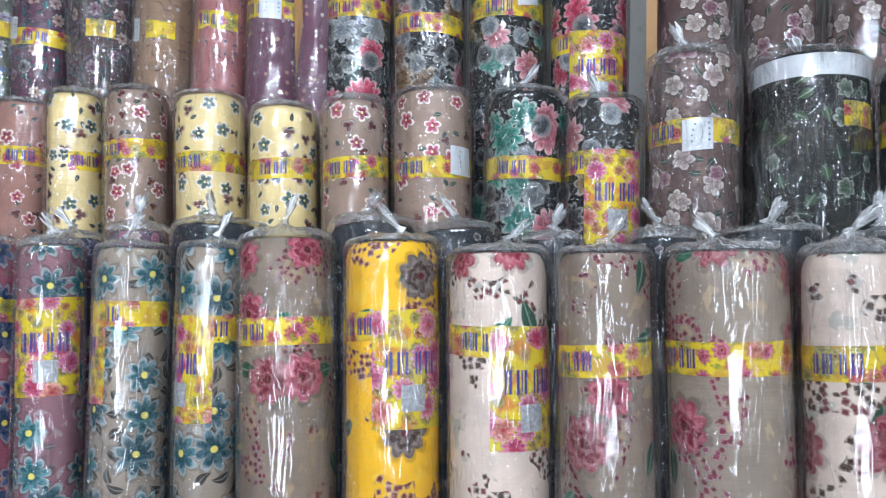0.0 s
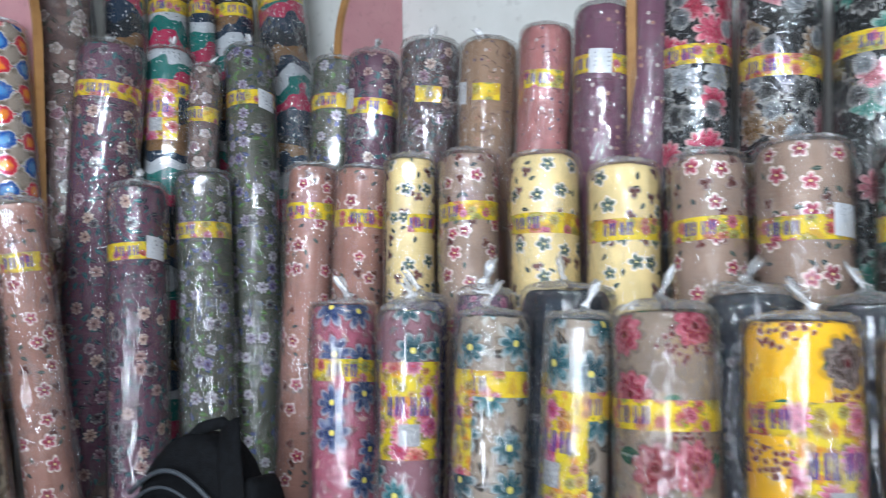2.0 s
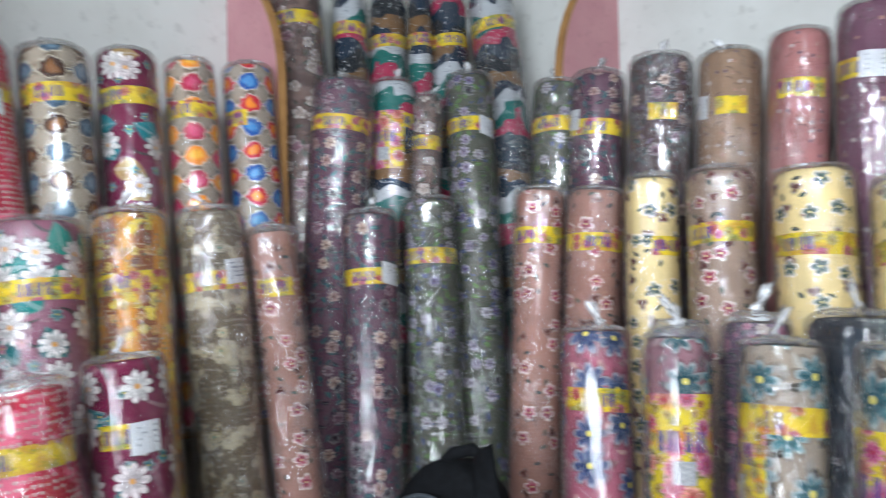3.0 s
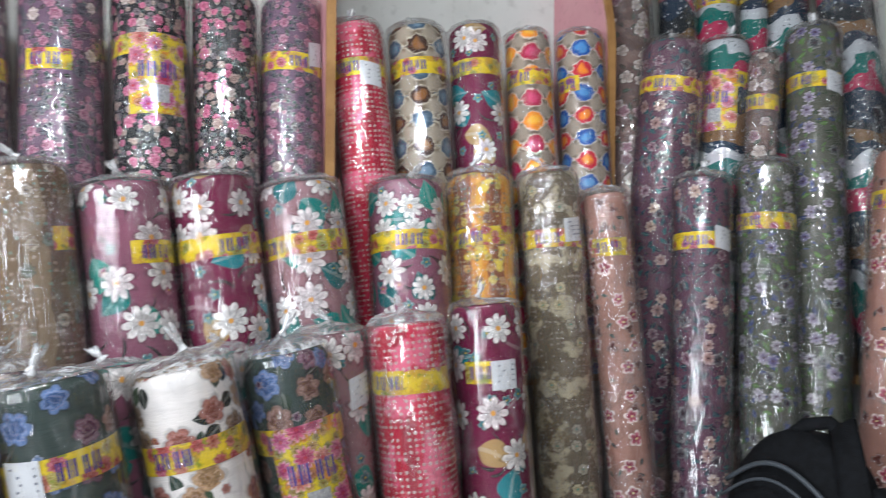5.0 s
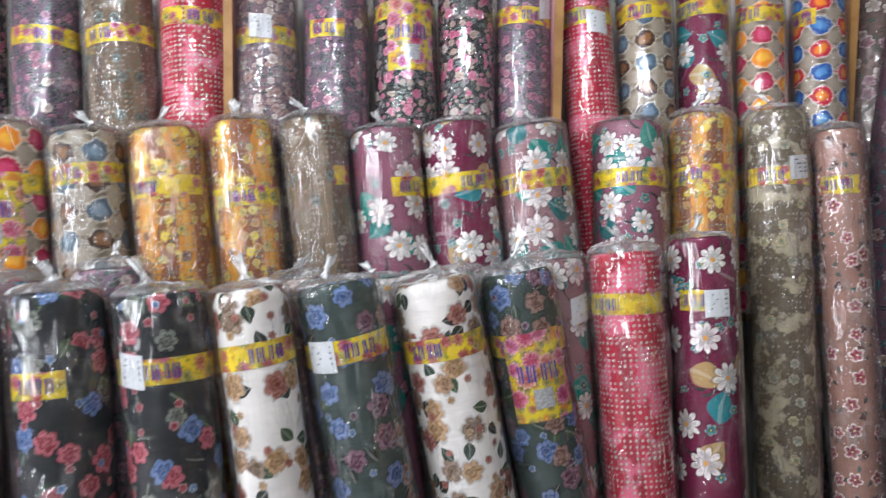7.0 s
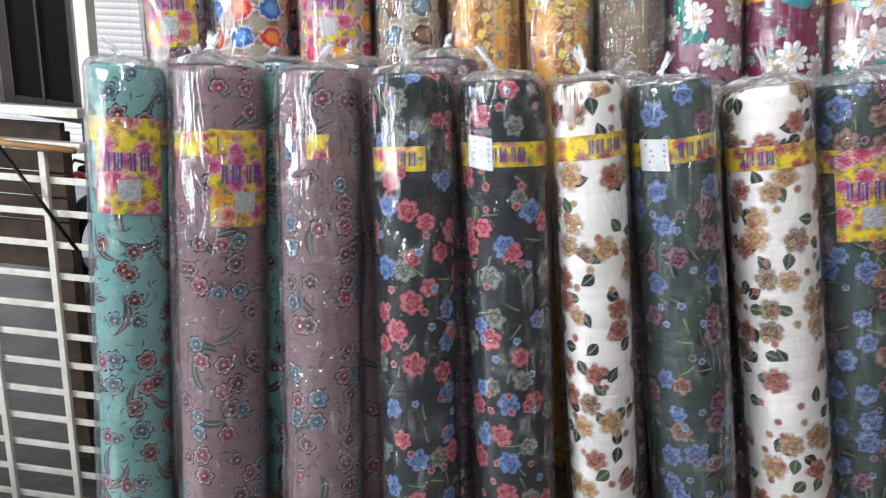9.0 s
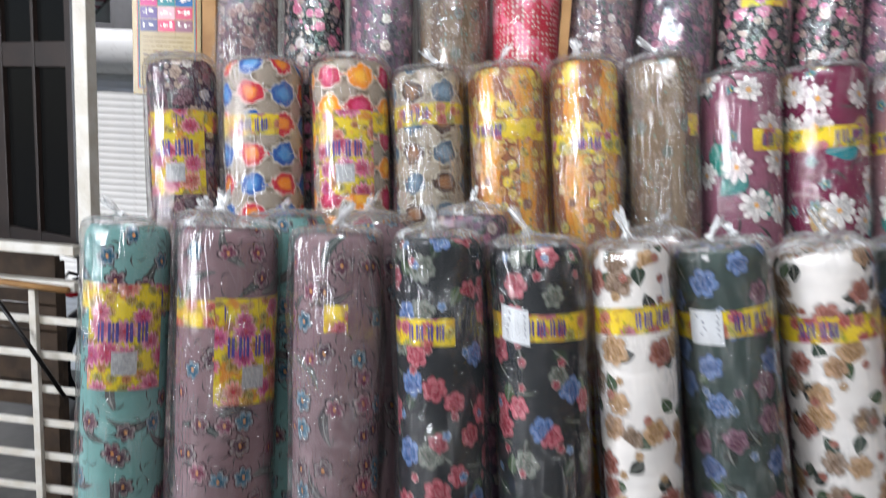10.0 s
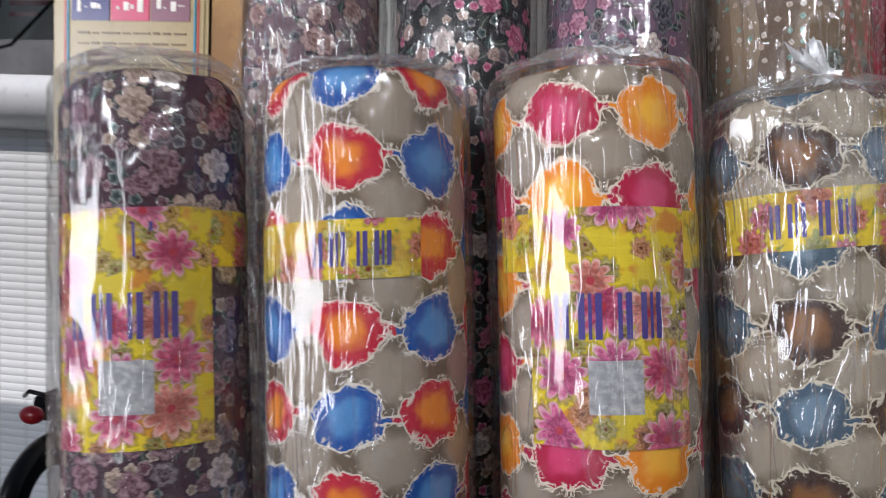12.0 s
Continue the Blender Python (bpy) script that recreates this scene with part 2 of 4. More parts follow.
def diamond_net(name, ground, spots, line, step_u=0.086):
    """Alternating round spots in a lattice with pale branching outlines."""
    m, n, b = shell(name)
    uv = n.node("ShaderNodeUVMap").outputs[0]
    rand = n.node("ShaderNodeObjectInfo").outputs["Random"]
    v = n.vec("ADD", uv, n.node("ShaderNodeCombineXYZ", n.math("MULTIPLY", rand, 0.5), rand, 0.0).outputs[0])
    wob = n.node("ShaderNodeTexNoise", v)
    wob.inputs["Scale"].default_value, wob.inputs["Detail"].default_value = 34.0, 4.0
    v = n.vec("ADD", v, n.scaled(n.vec("SUBTRACT", wob.outputs["Color"], (0.5, 0.5, 0.5)), 0.030))
    q = n.node("ShaderNodeSeparateXYZ", v).outputs
    x, y = n.math("DIVIDE", q[0], step_u), n.math("DIVIDE", q[1], step_u * 0.88)
    # round spots that run into thin points along each row
    dx = n.math("SUBTRACT", n.math("FRACT", n.math("ADD", x, 0.5)), 0.5)
    dy = n.math("SUBTRACT", n.math("FRACT", n.math("ADD", y, 0.5)), 0.5)
    reach = n.math("SQRT", n.math("ADD", n.math("MULTIPLY", dx, dx), n.math("MULTIPLY", dy, dy)))
    spot = n.math("MULTIPLY", n.math("SUBTRACT", 1.0, n.math("DIVIDE", reach, 0.40)), 2.2)
    tail = n.math("MULTIPLY", n.math("SUBTRACT", 1.0, n.math("DIVIDE", n.math("ABSOLUTE", dy), 0.04)), 0.2)
    g = n.math("SMOOTH_MAX", spot, tail, 0.25)
    cells = n.math("ADD", n.math("FLOOR", n.math("ADD", x, 0.5)), n.math("FLOOR", n.math("ADD", y, 0.5)))
    odd = n.math("MODULO", n.math("ABSOLUTE", cells), 2.0)
    tone = n.mix(n.math("GREATER_THAN", odd, 0.5), spots[0], spots[1])
    heart = n.mix(n.math("GREATER_THAN", odd, 0.5), spots[2], spots[3])
    mottle = n.math("MULTIPLY", n.math("SUBTRACT", n.noise(v, 70.0, 4.0), 0.5), 0.9)
    tone = n.mix(n.step(n.math("ADD", g, mottle), 0.55, 1.5), tone, heart)
    ex, ey = n.math("SUBTRACT", n.math("FRACT", x), 0.5), n.math("SUBTRACT", n.math("FRACT", y), 0.5)
    far = n.math("SQRT", n.math("ADD", n.math("MULTIPLY", ex, ex), n.math("MULTIPLY", ey, ey)))
    pad = n.step(n.math("ADD", far, n.math("MULTIPLY", mottle, 0.18)), 0.20, 0.44)
    beige = n.mix(pad, n.mix(0.10, ground, "#ffffff"), n.mix(0.50, ground, "#2a1c12"))
    colour = n.mix(n.step(g, 0.0, 0.07), beige, tone)
    # white outline with frayed twigs on both sides
    vein = n.math("ABSOLUTE", n.math("SUBTRACT", n.noise(v, 95.0, 2.0, 0.5, 0.8), 0.5))
    ray = n.math("SUBTRACT", 1.0, n.step(vein, 0.012, 0.05))
    away = n.math("ABSOLUTE", g)
    band = n.math("SUBTRACT", 1.0, n.step(away, 0.02, 0.085))
    twig = n.math("MULTIPLY", ray, n.math("SUBTRACT", 1.0, n.step(away, 0.18, 0.42)))
    colour = n.mix(n.math("MULTIPLY", n.math("MAXIMUM", band, twig), 0.9), colour, line)
    n.put(b.inputs["Base Color"], colour)
    b.inputs["Roughness"].default_value = 0.75
    b.inputs["Specular IOR Level"].default_value = 0.12
    n.put(b.inputs["Normal"], n.bump(n.noise(v, 30.0, 3.0), 0.4, 0.008))
    PRINTS[name] = m
    return m


def plain(name, colour, rough=0.5, metal=0.0, second=None, scale=20.0, bump=0.0, shine=0.5):
    m, n, b = shell(name)
    pos = n.node("ShaderNodeTexCoord").outputs["Object"]
    t = n.noise(pos, scale, 5.0)
    base = n.mix(n.step(t, 0.35, 0.7), colour, second or n.mix(0.14, colour, "#1c1814"))
    base = n.mix(n.math("MULTIPLY", n.step(n.noise(pos, scale * 9, 3.0), 0.55, 0.75), 0.18), base, "#2a2420")
    n.put(b.inputs["Base Color"], base)
    n.put(b.inputs["Roughness"], n.math("ADD", rough - 0.08, n.math("MULTIPLY", t, 0.16)))
    b.inputs["Metallic"].default_value, b.inputs["Specular IOR Level"].default_value = metal, shine
    if bump:
        n.put(b.inputs["Normal"], n.bump(n.noise(pos, scale * 4, 4.0), bump, 0.01))
    return m


def film(name, crease, milk, gloss, stretch):
    """Clear plastic film: see-through, glossy, milky where it is creased."""
    m = bpy.data.materials.new(name)
    m.use_nodes = True
    n = Net(m.node_tree)
    m.node_tree.nodes.remove(m.node_tree.nodes["Principled BSDF"])
    uv = n.node("ShaderNodeUVMap").outputs[0]
    rand = n.node("ShaderNodeObjectInfo").outputs["Random"]
    v = n.vec("ADD", uv, n.node("ShaderNodeCombineXYZ", n.math("MULTIPLY", rand, 9.0), n.math("MULTIPLY", rand, 5.0), 0.0).outputs[0])

    def creased(turned, squeeze, scale, sharp):
        turn = n.node("ShaderNodeMapping", v)
        turn.inputs["Rotation"].default_value = (0, 0, turned)
        turn.inputs["Scale"].default_value = (1.0, squeeze, 1.0)
        t = n.noise(turn.outputs[0], scale, 3.0, 0.55, 0.7)
        return n.math("POWER", n.math("SUBTRACT", 1.0, n.math("ABSOLUTE", n.math("MULTIPLY", n.math("SUBTRACT", t, 0.5), 5.0)), clamp=True), sharp), turn.outputs[0]

    ridge, tv = creased(0.42, stretch, 13.0, 12.0)
    cross, _ = creased(-0.55, stretch * 0.7, 19.0, 12.0)
    pull, pv = creased(0.12, 0.10, 26.0, 5.0)
    big = n.noise(tv, 15.0, 2.0, 0.5, 0.6)
    # small flat facets, each tilted its own way
    p = n.scaled(tv, 20.0)
    cell = n.node("ShaderNodeTexVoronoi", p, voronoi_dimensions="2D")
    cell.inputs["Scale"].default_value = 1.0
    lean = n.node("ShaderNodeVectorMath", n.vec("SUBTRACT", p, cell.outputs["Position"]), n.vec("SUBTRACT", cell.outputs["Color"], (0.5, 0.5, 0.5)), operation="DOT_PRODUCT").outputs["Value"]
    where = n.step(n.noise(v, 7.0, 2.0), 0.38, 0.66)
    h = n.math("ADD", n.math("MULTIPLY", big, 0.8), n.math("MULTIPLY", n.math("ADD", n.math("MULTIPLY", ridge, 0.52), n.math("MULTIPLY", cross, 0.44)), where))
    h = n.math("ADD", h, n.math("ADD", n.math("MULTIPLY", pull, 0.16), n.math("MULTIPLY", n.math("MULTIPLY", lean, 0.8), n.math("ADD", 0.1, where))))
    h = n.math("ADD", h, n.math("MULTIPLY", n.noise(pv, 60.0, 2.0), 0.05))
    normal = n.bump(h, 1.0, crease)
    fres = n.node("ShaderNodeFresnel", 1.5, normal).outputs[0]
    shine = n.node("ShaderNodeBsdfGlossy", (1, 1, 1, 1), 0.10)
    n.put(shine.inputs["Normal"], normal)
    clear = n.node("ShaderNodeBsdfTransparent", (0.99, 0.99, 0.985, 1)).outputs[0]
    white = n.node("ShaderNodeBsdfDiffuse", (0.86, 0.87, 0.88, 1)).outputs[0]
    haze = n.math("ADD", milk, n.math("MULTIPLY", n.math("MULTIPLY", n.math("ADD", ridge, cross), where), milk * 6.0))
    body = n.node("ShaderNodeMixShader", haze, clear, white).outputs[0]
    fac = n.math("MINIMUM", n.math("MULTIPLY", fres, gloss), 0.45)
    both = n.node("ShaderNodeMixShader", fac, body, shine.outputs[0]).outputs[0]
    n.put(m.node_tree.nodes["Material Output"].inputs["Surface"], both)
    return m


# prints: ("flower", cells per m, size, petals, depth, palette, heart, share, jitter[, outline]), ("leaf", cells per m, length, width, palette, share, bend)
TEAL8 = ("flower", 10.2, 0.50, 8, 0.55, ["#0f6672", "#0c5664", "#227c86"], "#e8d86a", 0.9, 0.65)
GREYLEAF = ("leaf", 24, 0.50, 0.2, ["#8a847c", "#3c3630", "#aaa49a", "#4a443c"], 0.95, 0.6)
printed("aster_tan", "#938678", GREYLEAF, TEAL8)
printed("aster_mauve", "#86616a", ("leaf", 26, 0.42, 0.16, ["#6b6064", "#9b8688"], 0.7, 0.6), TEAL8)
printed("aster_pink", "#9c5668", ("leaf", 26, 0.42, 0.15, ["#8f5a60", "#c79a92"], 0.7, 0.6), ("flower", 10.2, 0.49, 8, 0.55, ["#1f3f80", "#24447a"], "#f0dc60", 0.88, 0.65))
printed("aster_navy", "#3a3b58", GREYLEAF, ("flower", 15, 0.4, 8, 0.55, ["#3c3f78", "#7a4a78"], "#b8a870", 0.8, 0.7))
for tag, ground, dark in (("brown", "#837466", "#7a1828"), ("yellow", "#e6b414", "#8c3018"), ("cream", "#d0bfb2", "#5a3818"), ("pale", "#908274", "#a03450")):
    printed("peony_" + tag, ground, ("cloud", 22, 0.58, 0.62, {"brown": "#a08a6e", "yellow": "#efc43c", "cream": "#b9b2a8", "pale": "#b09a80"}[tag]),
            ("cluster", 74, 0.52, 4, 0.4, [dark, dark, "#8a3a34"], None, 0.92, 0.9),
            ("leaf", 11, 0.36, 0.16, ["#2f6a50", "#24503c"], 0.3, 0.2),
            ("flower", 7.2, 0.36, 9, 0.30, {"yellow": ["#5a4438", "#6a5848", "#c88a30"]}.get(tag, ["#9a0a2c", "#b01238", "#b82a4e"]), "#5a1418", 0.55, 0.85))
for tag, ground in (("yellow", "#dcc790"), ("tan", "#957f70"), ("pink", "#9c7468")):
    printed("maple_" + tag, ground, ("leaf", 26, 0.3, 0.13, ["#2c3a3a", "#3d4f46"], 0.35, 0.3), ("flower", 17, 0.32, 3, 0.8, ["#64200f", "#742c1a"], None, 0.5, 0.8),
            ("flower", 14.5, 0.31, 5, 0.6, ["#4d6a5e", "#3c5a50"] if tag == "yellow" else ["#c23a5c", "#a8304c"], "#f2e2a0", 0.62, 0.7, "#f3e6dc"))
for tag, ground, spots in (("teal", "#0c1012", ["#0a8a76", "#0c7c6c", "#0e1214", "#d87a88", "#0a8a76", "#101416"]), ("pink", "#101216", ["#d41f58", "#c41848", "#101216", "#9aa0a6", "#d41f58", "#16181c"]), ("brown", "#121314", ["#8a6630", "#7a5626", "#d8808a", "#121314", "#141618", "#c87a80"])):
    printed("coral_" + tag, ground, ("leaf", 60, 0.46, 0.05, ["#c8ccd0", "#70757a"], 0.75, 0.6), ("flower", 11.5, 0.56, 9, 0.42, spots, None, 0.9, 0.9), ("flower", 12.5, 0.40, 34, 0.5, ["#80868c", "#14181c", "#50565c"], None, 0.62, 0.9), ("leaf", 52, 0.46, 0.045, ["#d4d8da", "#0c1012", "#9aa0a4"], 0.42, 0.6))
for tag, ground, leaves in (("mauve", "#5a3c4c", ["#0f5258", "#0e3c48", "#201e30"]), ("green", "#4e5046", ["#2a3824", "#4c7030", "#34406c"]), ("brown", "#4c3a3c", ["#1c4044", "#282a30", "#604860"])):
    printed("garden_" + tag, ground, ("leaf", 30, 0.46, 0.2, leaves, 0.8, 0.4), ("leaf", 38, 0.4, 0.1, leaves, 0.6, 0.5),
            ("flower", 18, 0.42, 8, 0.6, ["#c8a090", "#b0847e", "#8a5a70", "#3c3040"] if tag != "green" else ["#9a8ca8", "#b4acb8", "#6a5c90", "#30343c"], "#3a1c28", 0.62, 0.9))
for tag, ground in (("tan", "#8f7560"), ("pink", "#a06a68"), ("purple", "#6a4658"), ("dark", "#5f4a48")):
    printed("sprig_" + tag, ground, ("leaf", 28, 0.48, 0.035, ["#33201e", "#402a28"], 0.8, 1.2), ("flower", 34, 0.22, 5, 0.5, ["#e0d0c8", "#5a2a50", "#c88a70"], None, 0.5, 0.9))
printed("blossom_brown", "#5c4844", ("cloud", 18, 0.5, 0.6, "#7c645c"), ("leaf", 26, 0.44, 0.18, ["#2f3c30", "#3a3028"], 0.6, 0.3), ("flower", 17, 0.42, 5, 0.4, ["#c8b4aa", "#9a6474", "#c0a8a4"], None, 0.85, 0.9))
printed("black_green", "#0f1311", ("leaf", 24, 0.44, 0.24, ["#2f4a2c", "#24382a"], 0.55, 0.2), ("flower", 14, 0.34, 6, 0.4, ["#3c5a38", "#1c2a20"], None, 0.5, 0.8), ("flower", 180, 0.26, 1, 0.0, ["#8a9088"], None, 0.16, 0.2))
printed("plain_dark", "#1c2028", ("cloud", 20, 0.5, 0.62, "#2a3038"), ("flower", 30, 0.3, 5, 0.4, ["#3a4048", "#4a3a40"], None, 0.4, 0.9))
for tag, ground in (("mauve", "#845064"), ("maroon", "#6a0c3a"), ("grey", "#8c686e")):
    printed("daisy_" + tag, ground, ("leaf", 13, 0.48, 0.05, ["#1c1618", "#241a20"], 0.7, 1.0), ("leaf", 9, 0.42, 0.3, ["#067a74", "#0a8a7c", "#086468"] if tag != "maroon" else ["#12808a", "#b09060", "#7a2c4c"], 0.82, 0.4),
            ("flower", 19, 0.34, 5, 0.6, ["#16828a", "#d87a9a" if tag == "mauve" else "#1a8a94"], "#e0c040", 0.32, 0.9), ("flower", 9.5, 0.42, 9, 0.5, ["#f2ecea", "#f8f4f2", "#ecdfe0"], "#d89a48", 0.68, 0.75))
for tag, ground, a, b2 in (("plum", "#3c1e2e", "#7c4458", "#b89a88"), ("black", "#101016", "#dc5488", "#b89488"), ("purple", "#685064", "#b8688a", "#2a2c48"), ("mauve", "#6c525c", "#b0807a", "#d0bab2")):
    printed("ditsy_" + tag, ground, ("leaf", 42, 0.42, 0.2, ["#1e3a38", "#26302a", "#3a2c34"], 0.6, 0.4), ("flower", 60, 0.42, 5, 0.4, [b2, a, "#3a3048", "#2c4a4c"], None, 0.7, 0.9), ("flower", 34, 0.40, 6, 0.3, [b2, a, "#5a4654"], None, 0.6, 0.9), ("flower", 22, 0.38, 7, 0.34, [a, b2, a, "#d8c4bc", a], None, 0.66, 0.9))
ROSELEAF = ("leaf", 19, 0.4, 0.26, ["#24382a", "#3c5236", "#1c2420"], 0.55, 0.2)
printed("rose_white", "#dcd8d6", ROSELEAF, ("flower", 14.5, 0.46, 6, 0.3, ["#b88a58", "#a85038", "#8a6a48", "#c89a60"], None, 0.75, 0.9), ("flower", 26, 0.3, 6, 0.3, ["#c49a62", "#b25a40"], None, 0.32, 0.9))
printed("rose_green", "#33423f", ROSELEAF, ("flower", 14, 0.42, 6, 0.32, ["#3a68a8", "#6e2450", "#8a5a48", "#4a78b8"], None, 0.86, 0.9), ("flower", 24, 0.28, 5, 0.4, ["#6a3a5a", "#6a8ab8"], None, 0.3, 0.9))
printed("rose_black", "#181c22", ROSELEAF, ("flower", 14, 0.40, 6, 0.32, ["#3a72b8", "#b82444", "#626e60", "#c43452"], None, 0.86, 0.9), ("flower", 24, 0.28, 5, 0.4, ["#b02a44", "#5a8ac4"], None, 0.3, 0.9))
for tag, ground in (("teal", "#6a9694"), ("mauve", "#7a6268")):
    printed("spray_" + tag, ground, ("leaf", 9, 0.5, 0.09, ["#3a4444", "#4a4448", "#5a5a5a"], 0.7, 0.9), ("leaf", 34, 0.46, 0.05, ["#2a2a2e", "#343034"], 0.6, 1.0),
            ("flower", 18, 0.42, 6, 0.45, ["#64143e", "#8a2c54", "#0a6484", "#4a1436"], "#e09a58", 0.6, 0.9, "#2c1020"))
SQUARES = ("flower", 72, 0.3, 4, 0.3, ["#f0d8d0", "#e6c4be"], None, 0.8, 0.15)
printed("bandhani_red", "#b41a36", ("bars", 9, 0, ["#b41a36", "#c22a48", "#9a1430", "#b41a36"]), ("cloud", 13, 0.50, 0.60, "#dc6884"), SQUARES)
printed("bandhani_orange", "#8a4c28", ("bars", 10, 0, ["#84502e", "#945a34", "#dc9430", "#e4ac3c", "#dc9430", "#945a34"]), ("flower", 30, 0.44, 4, 0.2, ["#e6cc3c", "#e0a038", "#945a34", "#e6c43c"], None, 0.6, 0.35), ("cloud", 16, 0.58, 0.64, "#e4cc50"), ("flower", 74, 0.28, 4, 0.2, ["#2c8a5a", "#ead8a8", "#e8c84a"], None, 0.5, 0.3))
printed("bandhani_brown", "#7c6a52", ("bars", 7, 0, ["#6e5a44", "#5e4a3c", "#84705a", "#6e5a44"]), ("flower", 70, 0.28, 4, 0.3, ["#d0bca8", "#6a9a84", "#c8a890"], None, 0.5, 0.4), ("flower", 18, 0.34, 8, 0.3, ["#b0a088", "#566a58"], "#4a3a30", 0.4, 0.5))
printed("bandhani_grey", "#665a48", ("cloud", 13, 0.5, 0.58, "#b8ac92"), ("flower", 64, 0.28, 4, 0.3, ["#b8aa94", "#c8bca8"], None, 0.4, 0.5), ("flower", 18, 0.34, 7, 0.3, ["#b8ae94", "#c8b888"], "#2a8a78", 0.45, 0.7))
printed("blocks", "#14283c", ("bars", 2.6, 1, ["#14283c", "#b02850", "#0e6a62", "#b8bcc0", "#14283c", "#7a5a34", "#14181c"]), ("leaf", 60, 0.45, 0.08, ["#d8dadc", "#14181c"], 0.5, 0.4))
diamond_net("net_blue", "#8d7c68", ["#0f4f9c", "#c01c38", "#4a8cc8", "#e88a24"], "#e4ddd0")
diamond_net("net_yellow", "#8d7c68", ["#e88a10", "#b01040", "#f4b83a", "#d04070"], "#e8dccb")
diamond_net("net_brown", "#8f7f68", ["#3c5468", "#3a2114", "#6a8498", "#8a5a2c"], "#d8cdb8")

BAND = printed("band_paper", "#d8be20", ("cloud", 26, 0.5, 0.58, "#c8a02a"), ("flower", 32, 0.5, 9, 0.35, ["#cc3c30", "#d87048", "#a8a828", "#d05070", "#c8b828"], "#7a2416", 0.8, 0.9), ("cloud", 60, 0.6, 0.66, "#8c9420"))
SHEET = printed("label_paper", "#cfba20", ("cloud", 24, 0.52, 0.6, "#d08a30"), ("flower", 40, 0.46, 9, 0.35, ["#b89a18", "#c8782c", "#a89c20", "#d8a830"], "#6a3010", 0.8, 0.9), ("flower", 20, 0.52, 11, 0.45, ["#d8488c", "#d83c74", "#e07a68", "#dc6a90"], "#b02c40", 0.78, 0.9))
for paper in (BAND, SHEET):
    paper.node_tree.nodes["Principled BSDF"].inputs["Roughness"].default_value = 0.4
INK = plain("violet_ink", "#3a2a86", 0.5)
CODE = plain("grey_print", "#8f9094", 0.6, 0.0, "#b8b8ba", 160.0)
TAG = plain("white_paper", "#d6d8dc", 0.7)
GREYINK = plain("grey_ink", "#6a7080", 0.6)
CORE = plain("cardboard", "#8a6a48", 0.9)
FILM = film("clear_film", 0.0062, 0.014, 1.55, 0.24)
CRUMPLED = film("crumpled_film", 0.0135, 0.024, 1.9, 0.36)
KNOT = film("bunched_film", 0.012, 0.28, 1.6, 0.4)
GATHER = film("gathered_film", 0.010, 0.09, 1.2, 0.5)
WALL = plain("wall_paint", "#d2d3ce", 0.8, 0.0, "#c6c6c0", 2.5, 0.15)
PINK = plain("pink_laminate", "#b98288", 0.45, 0.0, "#c08c90", 6.0)
EDGE = plain("raw_wood", "#a47a48", 0.6, 0.0, "#8c6438", 12.0, 0.2)
FLOOR = plain("floor_tile", "#8a8680", 0.35, 0.0, "#77736c", 3.0)
PLINTH = plain("dark_plywood", "#5a4430", 0.7, 0.0, "#4a3626", 8.0, 0.2)
# unseen ceiling, darkened so the film reflects less of it
CEIL = plain("low_bounce_ceiling", "#86827c", 0.85)
# the side wall out of view is darkened too, for less bounce
SIDE = plain("low_bounce_wall", "#8e8a84", 0.8)
WHITE = plain("white_enamel", "#d4d0c8", 0.4, 0.0, "#c4bcae", 15.0)
BROWN = plain("brown_enamel", "#2a1e19", 0.5, 0.0, "#1e1512", 10.0)
BLACK = plain("black_cloth", "#0e0f11", 0.8, 0.0, "#15171a", 60.0, 0.3, 0.12)
ZIP = plain("grey_webbing", "#3c4248", 0.6)
STREET = plain("wet_ground", "#4a4640", 0.35, 0.0, "#2e2c2a", 3.0, 0.4)
SHUTTER = plain("shutter_steel", "#eef2f4", 0.4, 0.0, "#e2e8ec", 2.0)
RED = plain("red_plastic", "#a01422", 0.3)
DARKMETAL = plain("dark_metal", "#1a1a1c", 0.35, 0.6)
DOORGLASS, dn, db = shell("dark_glass")
db.inputs["Base Color"].default_value, db.inputs["Roughness"].default_value = (0.006, 0.006, 0.006, 1), 0.25
db.inputs["Specular IOR Level"].default_value = 0.06


# ---- building helpers ----
def part(name, bm, material, parent=None, label="", smooth=True):
    me = bpy.data.meshes.new(name)
    bm.to_mesh(me)
    bm.free()
    me.materials.append(material)
    if smooth:
        me.shade_smooth()
    ob = new(name, me)
    ob.parent = parent
    if label:
        ob["label"] = label
    return ob


def grid_bm(points, us, vs, loop=False):
    """A sheet from rows of points, with uv in metres."""
    bm = bmesh.new()
    uv = bm.loops.layers.uv.new("UVMap")
    rows = [[bm.verts.new(p) for p in row] for row in points]
    for j in range(len(rows) - 1):
        cols = len(rows[j])
        for i in range(cols if loop else cols - 1):
            k = (i + 1) % cols
            f = bm.faces.new((rows[j][i], rows[j][k], rows[j + 1][k], rows[j + 1][i]))
            for l, (a, c) in zip(f.loops, ((i, j), (i + 1, j), (i + 1, j + 1), (i, j + 1))):
                l[uv].uv = (us[a], vs[c])
    return bm


